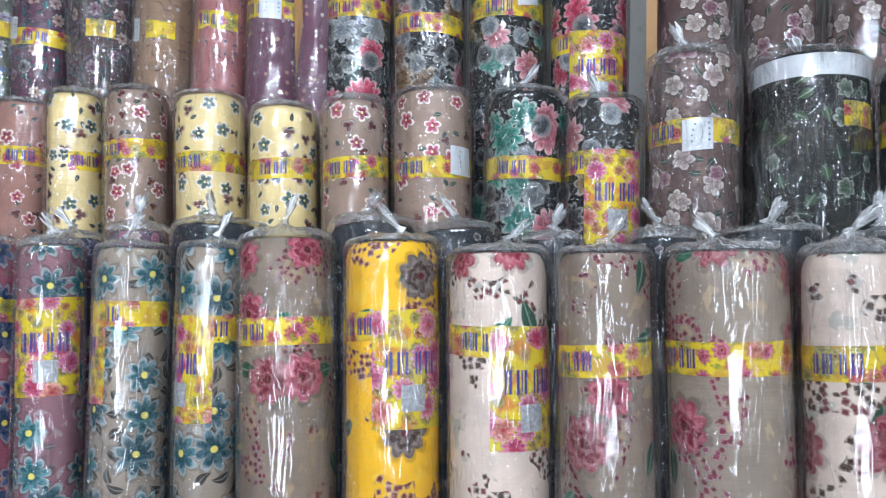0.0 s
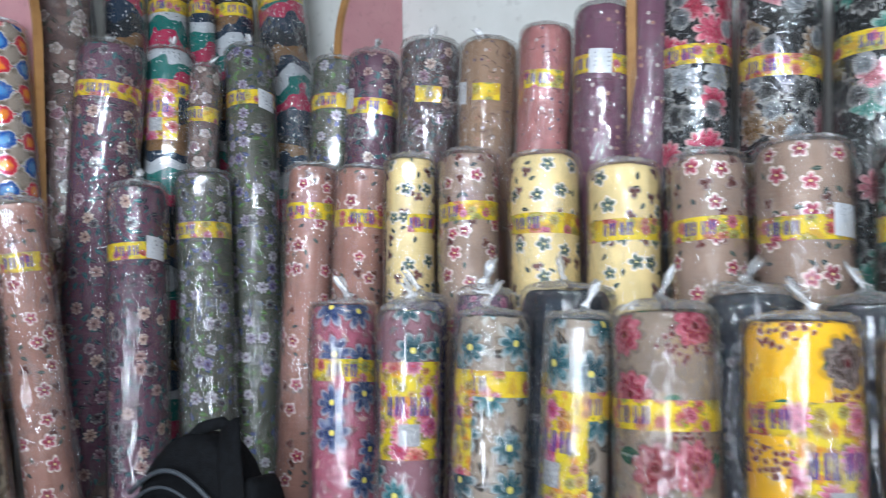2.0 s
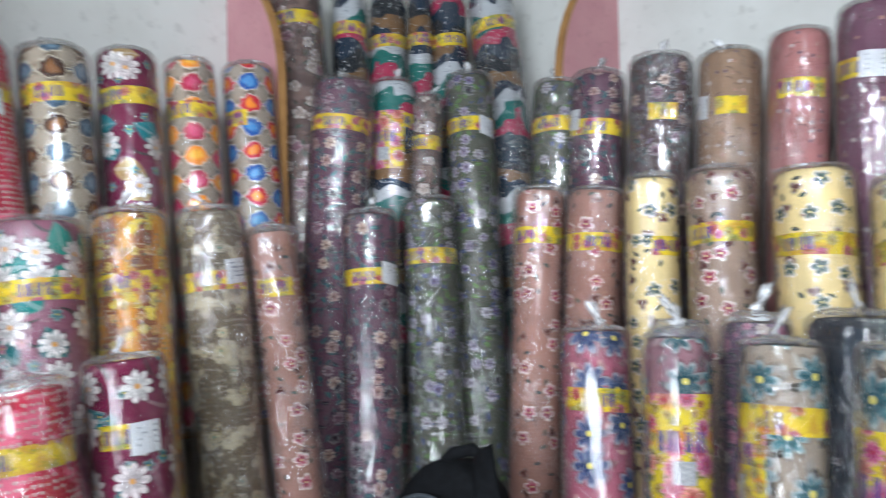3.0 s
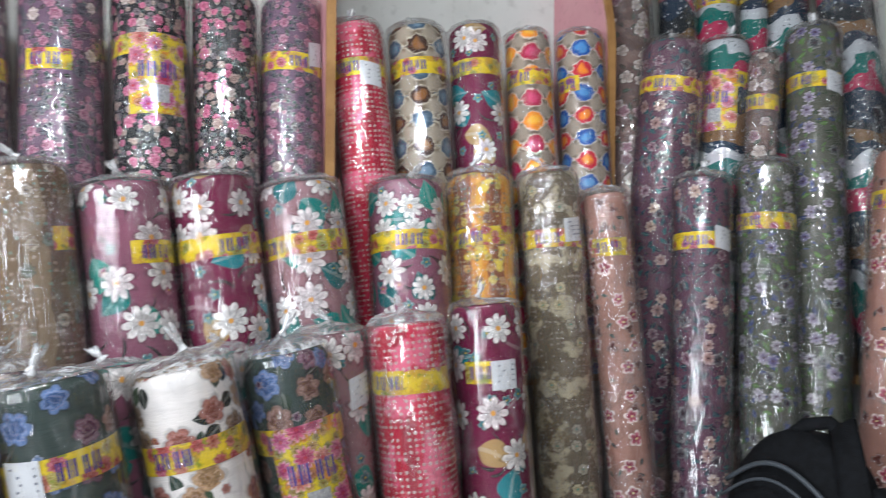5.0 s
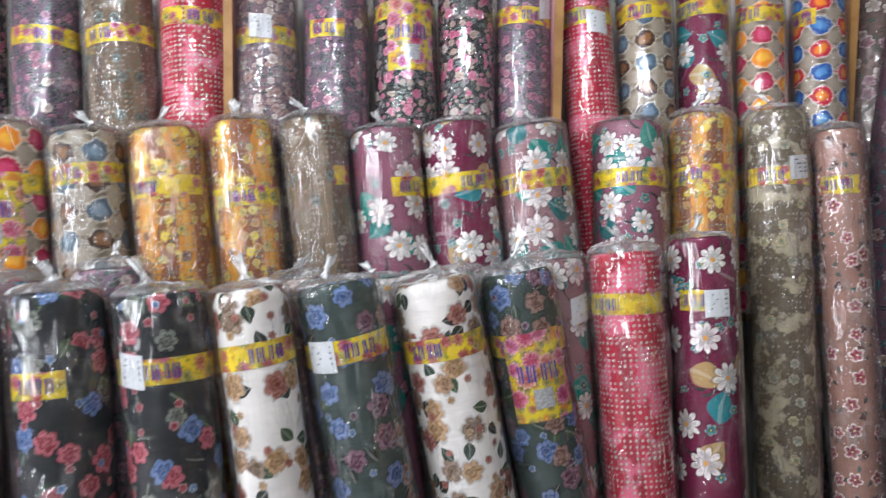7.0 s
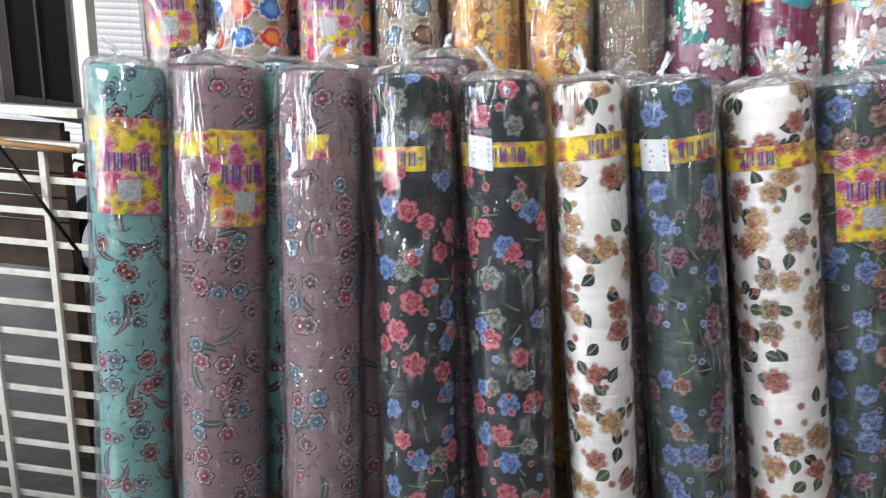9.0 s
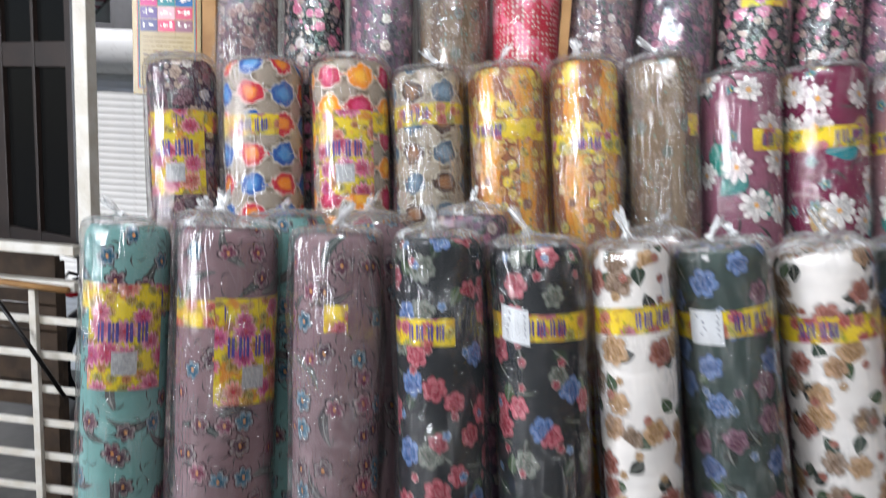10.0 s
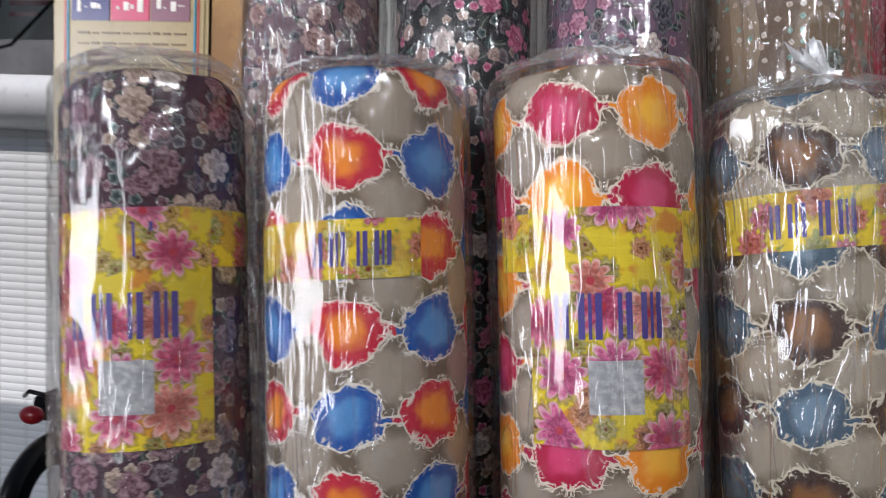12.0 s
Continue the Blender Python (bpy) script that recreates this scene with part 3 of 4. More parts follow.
def box_bm(x0, y0, z0, x1, y1, z1, bevel=0.0):
    bm = bmesh.new()
    bmesh.ops.create_cube(bm, size=1.0, matrix=Matrix.LocRotScale(((x0 + x1) / 2, (y0 + y1) / 2, (z0 + z1) / 2), None, (x1 - x0, y1 - y0, z1 - z0)))
    if bevel:
        bmesh.ops.bevel(bm, geom=bm.edges[:], offset=bevel, segments=2, profile=0.6, affect="EDGES")
    return bm


def tube_bm(pts, radius, sides=8):
    """A round bar along points."""
    bm = bmesh.new()
    rings = []
    for i, p in enumerate(pts):
        a, c = Vector(pts[max(i - 1, 0)]), Vector(pts[min(i + 1, len(pts) - 1)])
        q = (c - a).to_track_quat("Z", "Y")
        rings.append([bm.verts.new(Vector(p) + q @ Vector((radius * math.cos(2 * math.pi * k / sides), radius * math.sin(2 * math.pi * k / sides), 0))) for k in range(sides)])
    for a, c in zip(rings, rings[1:]):
        for k in range(sides):
            bm.faces.new((a[k], a[(k + 1) % sides], c[(k + 1) % sides], c[k]))
    bm.faces.new(rings[0][::-1])
    bm.faces.new(rings[-1])
    return bm


def empty(name, matrix, label, category, group=""):
    ob = new(name)
    ob.empty_display_size = 0.05
    ob.matrix_world = matrix
    return tagged(ob, label, category, group)


# ---- the setting ----
def structure(name, bm, material, label, smooth=False):
    return tagged(part(name, bm, material, None, "", smooth), label, name.split("_")[0], kind="structure")


structure("floor", box_bm(-1.84, -5.6, -0.5, 2.6, 2.45, 0.0), FLOOR, "grey tiled shop floor")
structure("floor_west", box_bm(-3.2, -1.70, -0.5, -1.844, 2.45, 0.0), FLOOR, "grey tiled shop floor under the rolls")
structure("ceiling", box_bm(-3.2, -5.6, 3.0, 2.6, 2.45, 3.08), CEIL, "unseen ceiling, darkened to limit reflected light")
structure("wall_north", box_bm(-3.2, 2.32, 0.0, 2.6, 2.45, 3.0), WALL, "grey-white painted wall behind the cloth rolls")
structure("wall_west", box_bm(-3.2, -1.93, -0.5, -3.07, 2.32, 3.0), WALL, "grey-white painted wall behind the cloth rolls")
structure("wall_east", box_bm(2.5, -5.6, 0.0, 2.6, 2.32, 3.0), SIDE, "unseen side wall, darkened to limit bounced light")
# the front wall is open in the middle
structure("wall_south", box_bm(-3.2, -5.6, 2.9, 2.6, -5.5, 3.0), WALL, "lintel over the open shop front")
structure("plinth_north", box_bm(-3.07, 1.02, 0.0, 2.5, 2.32, 0.24, 0.004), PLINTH, "low dark plywood platform under the rolls")
structure("plinth_west", box_bm(-3.07, -1.66, 0.0, -1.70, 1.016, 0.24, 0.004), PLINTH, "low dark plywood platform under the rolls")
structure("shelf_north", box_bm(-3.07, 1.93, 1.12, 2.5, 2.316, 1.15, 0.002), EDGE, "plain wooden shelf against the wall")
structure("shelf_west", box_bm(-3.066, -1.80, 1.12, -2.66, 1.6, 1.15, 0.002), EDGE, "plain wooden shelf against the wall")


def divider(name, matrix, reach, height):
    """A shelf partition: pink board with a rounded front corner and a raw wood edge. Local y runs from the wall to the front."""
    top = empty(name, matrix, "pink laminate shelf partition with a raw wooden front edge", "partition", "shelf partitions")
    outline = [(0.0, 0.0), (reach, 0.0)]
    for k in range(13):
        a = k / 13 * math.pi / 2
        outline.append((reach * math.cos(a), height - 0.45 + 0.45 * math.sin(a)))
    outline.append((0.0, height))
    bm = bmesh.new()
    face = bm.faces.new([bm.verts.new((-0.009, y, z)) for y, z in outline])
    out = bmesh.ops.extrude_face_region(bm, geom=[face])
    bmesh.ops.translate(bm, vec=(0.018, 0, 0), verts=[v for v in out["geom"] if isinstance(v, bmesh.types.BMVert)])
    bmesh.ops.recalc_face_normals(bm, faces=bm.faces[:])
    part("board", bm, PINK, top, "", False)
    edge = outline[1:-1]
    bm = bmesh.new()
    rows = []
    for i, (y, z) in enumerate(edge):
        a, c = edge[max(i - 1, 0)], edge[min(i + 1, len(edge) - 1)]
        d = Vector((c[1] - a[1], -(c[0] - a[0]))).normalized()
        rows.append([bm.verts.new((sx, y + d.x * o, z + d.y * o)) for sx, o in ((-0.0125, -0.004), (-0.0125, 0.009), (0.0125, 0.009), (0.0125, -0.004))])
    for p, q in zip(rows, rows[1:]):
        for k in range(4):
            bm.faces.new((p[k], p[(k + 1) % 4], q[(k + 1) % 4], q[k]))
    bm.faces.new(rows[0])
    bm.faces.new(rows[-1][::-1])
    bmesh.ops.recalc_face_normals(bm, faces=bm.faces[:])
    part("edge_strip", bm, EDGE, top, "raw wooden edge strip", False)
    return top


for x in (-2.10, -1.05, -0.11, 0.86):
    divider("shelf_partition", pose(x, 2.316, 1.154, 0, 0, 180), 0.36, 1.52)
for y, reach in ((-0.705, 0.50), (0.25, 0.46), (1.24, 0.36)):
    divider("shelf_partition", pose(-3.066, y, 1.154, 0, 0, -90), reach, 1.52)


def fabric_roll(spot, print_name, base_z, label, group, arc=(-85, 85), sheet=None, tag=None, crumpled=False, knot=1.0, collar=False):
    """A bolt of printed cloth, wrapped in clear film. spot: axis at the top, radius, lean per metre of height, band's drop."""
    x, y, z, r, lx, ly, drop = spot
    arc, sheet, tag = (-arc[1], -arc[0]), None if sheet is None else -sheet, None if tag is None else -tag
    rnd = random.Random(int(abs(x * 7919 + y * 104729 + z * 1299709) * 100))
    axis = Vector((lx, ly, 1.0)).normalized()
    base = Vector((x, y, z)) - axis * ((z - base_z) / axis.z)
    length = (Vector((x, y, z)) - base).length
    front = Vector((-0.45 - x, -0.3 - y, 0.0))
    front = (front - axis * front.dot(axis)).normalized()
    side = axis.cross(front)
    m = Matrix((side, front, axis)).transposed().to_4x4()
    m.translation = base
    top = empty("fabric_roll", m, label, "fabric roll", group)
    r = r * 0.955
    # round: angle 0 faces the aisle, positive to a viewer's right
    seed = rnd.uniform(0, 50)
    seam = rnd.uniform(-160, 160)

    def ring(a):
        return (-math.sin(a), math.cos(a))

    def rad_at(a, h):
        wob = 0.022 * noise.noise((math.cos(a) * 1.2 + seed, math.sin(a) * 1.2, h * 3.0)) + 0.010 * noise.noise((math.cos(a) * 3 + seed, math.sin(a) * 3, h * 9))
        turn = ((a - radians(seam)) / (2 * math.pi)) % 1.0
        return r * (1.0 + wob - 0.022 * turn)

    cols = 44
    angles = [-math.pi + 2 * math.pi * i / cols for i in range(cols + 1)]
    heights = [0.0] + [length * (k / 12) for k in range(1, 12)] + [length - 0.05, length - 0.025, length - 0.012, length - 0.005, length - 0.001]
    pts = []
    for h in heights:
        d = length - h
        soft = 1.0 if d > 0.03 else 1.0 - 0.13 * ((0.03 - d) / 0.03) ** 2
        pts.append([(ring(a)[0] * rad_at(a, h) * soft, ring(a)[1] * rad_at(a, h) * soft, h) for a in angles])
    for k, (f, dz) in enumerate(((0.82, 0.002), (0.79, -0.003), (0.74, 0.001), (0.69, -0.004), (0.55, 0.0), (0.5, -0.004), (0.36, -0.001), (0.3, -0.003), (0.2, -0.006), (0.18, -0.06))):
        pts.append([(ring(a)[0] * r * f, ring(a)[1] * r * f, length + dz + 0.004 * noise.noise((a * 2, f * 9 + seed, 0))) for a in angles])
    us = [a * r for a in angles]
    vs = heights + [length + 0.01 * (k + 1) for k in range(10)]
    part("cloth", grid_bm(pts, us, vs), PRINTS[print_name], top)

    def patch(name, a0, a1, h0, h1, off, material, parent, skew=0.0, nu=10, label=""):
        rows, uu = [], [radians(a0 + (a1 - a0) * i / nu) for i in range(nu + 1)]
        hh = [h0, (h0 + h1) / 2, h1]
        for h in hh:
            rows.append([(ring(a)[0] * (rad_at(a, h) + off), ring(a)[1] * (rad_at(a, h) + off), h + skew * a * r) for a in uu])
        return part(name, grid_bm(rows, [a * r for a in uu], hh), material, parent, label)

    def marks(parent, centre, h, size, off, flip, skew=0.0):
        """Plain upright bars in place of the maker's mark."""
        bm = bmesh.new()
        col = centre
        unit = math.degrees(size / r)
        u = 0.0
        for width in (0.22, 0.12, 0.22, None, 0.22, 0.16, None, None, 0.22, 0.12, 0.22, None, 0.22, 0.16):
            if width is None:
                u += 0.20
                continue
            a0, a1 = radians(col + (u - 1.75) * unit * 0.62), radians(col + (u + width - 1.75) * unit * 0.62)
            quad = []
            for a, dh in ((a0, -0.5), (a1, -0.5), (a1, 0.5), (a0, 0.5)):
                q = rad_at(a, h) + off
                quad.append(bm.verts.new((ring(a)[0] * q, ring(a)[1] * q, h + dh * size + skew * a * r)))
            bm.faces.new(quad)
            u += width + 0.12
        part("printed_mark", bm, INK, parent, "", False)

    if drop > 0:
        h = length - drop / axis.z
        skew = rnd.uniform(-0.05, 0.05)
        band = patch("paper_band", arc[0], arc[1], h - 0.026, h + 0.026, 0.0016, BAND, top, skew, 22)
        if arc[1] - arc[0] > 60:
            marks(band, max(min(rnd.uniform(-25, 40), arc[1] - 35), arc[0] + 35), h, 0.030, 0.0024, False, skew)
    else:
        h = length - 0.15
    if sheet is not None:
        half = math.degrees(0.074 / r)
        lab = patch("label_sheet", sheet - half, sheet + half, h - 0.180, h + 0.028, 0.0030, SHEET, top, rnd.uniform(-0.03, 0.03), 10, "yellow and pink flowered label sheet")
        marks(lab, sheet, h - 0.066, 0.040, 0.0037, True)
        sq = patch("grey_square", sheet - half * 0.32, sheet + half * 0.30, h - 0.150, h - 0.104, 0.0037, CODE, lab, 0.0, 6)
    if tag is not None:
        half = math.degrees(0.031 / r)
        slant = rnd.uniform(-0.25, 0.25)
        th = h + rnd.uniform(-0.02, 0.03)
        card = patch("white_tag", tag - half, tag + half, th - 0.034, th + 0.034, 0.0044, TAG, top, slant, 6, "white paper tag")
        bm = bmesh.new()
        for k in range(4):
            a0, a1, hh = radians(tag - half * 0.8), radians(tag + half * (0.1 + 0.5 * rnd.random())), th + 0.02 - 0.012 * k
            quad = []
            for a, dh in ((a0, 0), (a1, 0), (a1, 0.004), (a0, 0.004)):
                q = rad_at(a, hh) + 0.0052
                quad.append(bm.verts.new((ring(a)[0] * q, ring(a)[1] * q, hh + dh + slant * a * r)))
            bm.faces.new(quad)
        part("printed_lines", bm, GREYINK, card, "", False)

    if collar:
        patch("white_collar", -179, 179, length - 0.058, length - 0.012, 0.003, TAG, top, 0.0, 40, "white strip round the top")
    # the film: a loose sleeve, gathered over the top
    cols = 72
    angles = [-math.pi + 2 * math.pi * i / cols for i in range(cols + 1)]
    amp = 0.010 if crumpled else 0.0055
    twist = rnd.uniform(-1.5, 1.5)
    fins = (rnd.uniform(1.2, 2.0), rnd.uniform(-2.2, -1.5))

    def sleeve(a, h):
        b = a + twist * h
        f = noise.noise((math.cos(b) * 2.6 + seed, math.sin(b) * 2.6, h * (7.0 if crumpled else 1.6)))
        g = noise.noise((math.cos(b) * 7.0 + seed, math.sin(b) * 7.0, h * (16.0 if crumpled else 3.0)))
        fin = sum(math.exp(-(((a - q + math.pi) % (2 * math.pi) - math.pi) / 0.16) ** 2) for q in fins) * (0.0035 + 0.002 * f)
        return rad_at(a, min(h, length)) + 0.0060 + max(amp * (f + 0.6 * g), -0.0004) + fin

    n = 26 if crumpled else 16
    hs = [length * k / n for k in range(n)] + [length - 0.02, length - 0.006, length + 0.004]
    rows = [[(ring(a)[0] * sleeve(a, h) * (0.955 if h > length else 1.0), ring(a)[1] * sleeve(a, h) * (0.955 if h > length else 1.0), h) for a in angles] for h in hs]
    ox, oy = rnd.uniform(-0.25, 0.25) * r, rnd.uniform(-0.2, 0.35) * r
    puff = 0.009 + 0.011 * rnd.random()
    vs = list(hs)
    for f, dz in ((0.90, 0.5), (0.80, 0.8), (0.68, 1.0), (0.48, 1.1), (0.28, 1.25), (0.15, 1.5), (0.09, 1.9)):
        ring_pts = []
        for a in angles:
            pleat = 1.0 + 0.10 * (1 - f) * math.sin(a * 11 + seed)
            rr = sleeve(a, length) * f * pleat
            lift = puff * dz + 0.012 * (1 - abs(2 * f - 1)) * noise.noise((math.cos(a) * 5 + seed, math.sin(a) * 5, f * 3))
            ring_pts.append((ring(a)[0] * rr + ox * (1 - f), ring(a)[1] * rr + oy * (1 - f), length + 0.004 + lift))
        rows.append(ring_pts)
        vs.append(vs[-1] + 0.015)
    wrap = part("plastic_wrap", grid_bm(rows, [a * r for a in angles], vs), CRUMPLED if crumpled else FILM, top, "clear crinkled plastic sleeve")
    wrap.data.materials.append(GATHER)
    for f in wrap.data.polygons:
        if f.index >= (len(hs) - 1) * cols:
            f.material_index = 1
    if knot:
        # the tied end: a pinched neck and a flared, crumpled tail
        cx, cy, cz = ox * 0.91, oy * 0.91, length + 0.004 + puff * 1.8
        tilt = Vector((rnd.uniform(-1.3, 1.3), rnd.uniform(-0.5, 0.8), 1.0)).normalized()
        q = tilt.to_track_quat("Z", "Y")
        rows, tall = [], knot * rnd.uniform(0.035, 0.06)
        prof = ((0.0, 0.016), (0.1, 0.011), (0.2, 0.007), (0.28, 0.008), (0.45, 0.011), (0.7, 0.013), (0.9, 0.012), (1.0, 0.006))
        ks = [2 * math.pi * k / 18 for k in range(19)]
        for f, w in prof:
            ring_pts = []
            for a in ks:
                c = noise.noise((math.cos(a) * 2 + seed, math.sin(a) * 2, f * 4))
                wave = w * (1.0 + 0.35 * f * math.sin(a * 3 + seed) + 0.9 * c)
                p = q @ Vector((wave * math.cos(a), wave * 0.55 * math.sin(a), f * tall + 0.03 * f * c))
                ring_pts.append((cx + p.x, cy + p.y, cz + p.z))
            rows.append(ring_pts)
        part("knot", grid_bm(rows, [a * 0.01 for a in ks], [f * tall for f, w in prof]), KNOT, wrap, "tied white end of the bag")
    return top


# rows of rolls: axis at the top (x, y, z), radius, lean per metre (x, y), drop of the paper band
NORTH_FRONT = dict(
    NF0=(-1.608, 1.414, 1.434, 0.081, -0.113, 0.135, 0.152),
    NF1=(-1.378, 1.391, 1.433, 0.07, -0.068, 0.143, 0.139),
    NF2=(-1.156, 1.39, 1.43, 0.079, -0.041, 0.146, 0.133),
    NF3=(-0.951, 1.366, 1.437, 0.062, -0.006, 0.108, 0.158),
    NF4=(-0.801, 1.405, 1.449, 0.097, -0.074, 0.165, 0.175),
    NF5=(-0.566, 1.383, 1.447, 0.091, -0.038, 0.138, 0.148),
    NF6=(-0.362, 1.38, 1.43, 0.092, -0.032, 0.132, 0.15),
    NF7=(-0.172, 1.359, 1.434, 0.081, -0.032, 0.131, 0.172),
    NF8=(0.022, 1.368, 1.439, 0.101, -0.033, 0.113, 0.163),
    NF9=(0.197, 1.334, 1.439, 0.071, -0.024, 0.13, 0.157),
)
NORTH_MIDDLE = dict(
    NM0=(-2.042, 1.767, 1.829, 0.079, -0.045, 0.128, 0.141),
    NM1=(-1.836, 1.771, 1.81, 0.082, -0.02, 0.115, 0.151),
    NM2=(-1.647, 1.761, 1.823, 0.073, -0.056, 0.113, 0.185),
    NM3=(-1.462, 1.785, 1.822, 0.085, -0.068, 0.129, 0.158),
    NM4=(-1.239, 1.796, 1.8, 0.093, -0.068, 0.118, 0.175),
    NM5=(-1.02, 1.801, 1.76, 0.089, -0.042, 0.128, 0.156),
    NM6=(-0.822, 1.804, 1.768, 0.085, -0.045, 0.125, 0.165),
    NM7=(-0.625, 1.829, 1.783, 0.101, -0.032, 0.11, 0.184),
    NM8=(-0.392, 1.826, 1.771, 0.092, 0.007, 0.107, 0.175),
    NM9=(-0.214, 1.83, 1.747, 0.088, -0.005, 0.127, 0.145),
    NM10=(-0.018, 1.856, 1.835, 0.1, -0.014, 0.128, 0.171),
    NM11=(0.225, 1.889, 1.822, 0.123, -0.014, 0.141, 0.137),
    NM12=(0.433, 1.847, 1.792, 0.083, 0.001, 0.136, 0.137),
)
NORTH_TOP = dict(
    NT0=(-2.124, 1.981, 2.218, 0.089, -0.006, 0.098, 0.146),
    NT1=(-1.965, 1.994, 2.215, 0.09, 0.011, 0.09, 0.177),
    NT2=(-1.747, 2.017, 2.227, 0.101, 0.007, 0.092, 0.179),
    NT3=(-1.53, 2.023, 2.193, 0.091, -0.002, 0.107, 0.164),
    NT4=(-1.333, 2.021, 2.205, 0.079, 0.017, 0.085, 0.157),
    NT5=(-1.163, 2.043, 2.234, 0.085, -0.003, 0.096, 0.167),
    NT6=(-1.017, 2.022, 2.26, 0.059, 0.014, 0.087, 0),
    NT7=(-0.921, 2.076, 2.26, 0.103, -0.006, 0.091, 0.207),
    NT8=(-0.706, 2.077, 2.26, 0.101, 0.004, 0.068, 0.262),
    NT9=(-0.494, 2.11, 2.26, 0.104, -0.008, 0.12, 0.237),
    NT10=(-0.278, 2.12, 2.26, 0.103, -0.013, 0.114, 0.343),
    NT11=(-0.008, 2.135, 2.26, 0.091, -0.013, 0.153, 0),
    NT12=(0.19, 2.141, 2.26, 0.085, 0.003, 0.165, 0),
    NT13=(0.369, 2.125, 2.26, 0.084, -0.019, 0.097, 0),
)
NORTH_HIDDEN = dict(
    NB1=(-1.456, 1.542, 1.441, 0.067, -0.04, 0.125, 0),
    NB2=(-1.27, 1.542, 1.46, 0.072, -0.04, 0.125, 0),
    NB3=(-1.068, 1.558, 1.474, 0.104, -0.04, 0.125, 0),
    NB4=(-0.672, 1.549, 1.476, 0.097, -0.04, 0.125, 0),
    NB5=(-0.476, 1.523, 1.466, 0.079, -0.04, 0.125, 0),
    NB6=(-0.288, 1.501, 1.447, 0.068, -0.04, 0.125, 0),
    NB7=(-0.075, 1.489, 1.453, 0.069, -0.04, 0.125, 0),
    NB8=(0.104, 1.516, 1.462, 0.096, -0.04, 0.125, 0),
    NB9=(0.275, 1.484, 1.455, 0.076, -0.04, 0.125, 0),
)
CORNER = dict(
    CX1=(-2.904, 1.413, 2.68, 0.096, -0.167, 0.051, 0.183),
    CX2=(-2.635, 1.443, 2.242, 0.106, -0.016, 0.103, 0.153),
    CX3=(-2.602, 1.641, 2.263, 0.081, -0.04, 0.076, 0.137),
    CX4=(-2.496, 1.706, 2.204, 0.051, -0.06, 0.106, 0.167),
    CX5=(-2.425, 1.845, 2.28, 0.087, -0.112, 0.08, 0.184),
    CX6=(-2.533, 2.085, 2.68, 0.092, -0.174, 0.043, 0.149),
    CX7=(-2.801, 1.784, 2.657, 0.075, -0.065, 0.07, 0.179),
    CX8=(-2.69, 1.856, 2.653, 0.048, -0.066, 0.07, 0.172),
    CX9=(-2.645, 1.962, 2.654, 0.075, -0.08, 0.06, 0.176),
    CX10=(-2.853, 1.633, 2.637, 0.067, -0.101, 0.066, 0.124),
    CF1=(-2.457, 1.409, 1.769, 0.09, -0.093, 0.076, 0.196),
    CF2=(-2.4, 1.613, 1.821, 0.09, -0.099, 0.063, 0.185),
)
WEST_MIDDLE = dict(
    WMa=(-2.461, 1.046, 1.71, 0.067, -0.115, -0.043, 0.157),
    WMb=(-2.53, 0.891, 1.764, 0.09, -0.135, -0.015, 0.192),
    WMc=(-2.56, 0.68, 1.751, 0.096, -0.142, -0.002, 0.179),
    WMd=(-2.544, 0.449, 1.718, 0.108, -0.165, -0.01, 0.162),
    WMe=(-2.495, 0.143, 1.698, 0.108, -0.122, -0.117, 0.15),
    WMf=(-2.49, -0.07, 1.703, 0.1, -0.107, -0.12, 0.164),
    WMg=(-2.485, -0.269, 1.681, 0.102, -0.111, -0.113, 0.162),
    WMh=(-2.463, -0.462, 1.706, 0.089, -0.118, -0.112, 0.162),
    WMi=(-2.464, -0.654, 1.691, 0.09, -0.144, -0.112, 0.201),
    WMj=(-2.45, -0.85, 1.664, 0.102, -0.112, -0.113, 0.15),
    WMk=(-2.422, -1.045, 1.652, 0.092, -0.108, -0.094, 0.108),
    WMl=(-2.415, -1.25, 1.666, 0.102, -0.121, -0.085, 0.155),
    WMm=(-2.381, -1.472, 1.653, 0.105, -0.1, -0.075, 0.158),
    WMn=(-2.34, -1.673, 1.642, 0.09, -0.121, -0.099, 0.15),
)
WEST_TOP = dict(
    WTa=(-2.764, 1.146, 2.267, 0.082, -0.131, 0.009, 0.179),
    WTb=(-2.748, 0.938, 2.241, 0.075, -0.138, 0.011, 0.155),
    WTc=(-2.754, 0.747, 2.236, 0.084, -0.152, -0.006, 0.139),
    WTd=(-2.739, 0.546, 2.206, 0.089, -0.12, -0.036, 0.129),
    WTe=(-2.726, 0.349, 2.189, 0.082, -0.117, -0.08, 0.134),
    WTf=(-2.73, 0.163, 2.23, 0.087, -0.122, -0.004, 0.186),
    WTg=(-2.715, -0.021, 2.22, 0.088, -0.103, -0.018, 0),
    WTh=(-2.715, -0.212, 2.22, 0.096, -0.111, -0.025, 0.177),
    WTi=(-2.708, -0.417, 2.22, 0.101, -0.115, -0.025, 0.243),
    WTj=(-2.699, -0.628, 2.22, 0.093, -0.141, -0.051, 0.272),
    WTk=(-2.69, -0.837, 2.22, 0.097, -0.13, -0.062, 0.228),
    WTl=(-2.674, -1.043, 2.22, 0.097, -0.12, -0.074, 0.284),
    WTm=(-2.661, -1.236, 2.22, 0.092, -0.115, -0.055, 0.297),
    WTn=(-2.647, -1.428, 2.22, 0.089, -0.123, -0.052, 0),
    WTo=(-2.632, -1.627, 2.22, 0.094, -0.108, -0.055, 0),
)
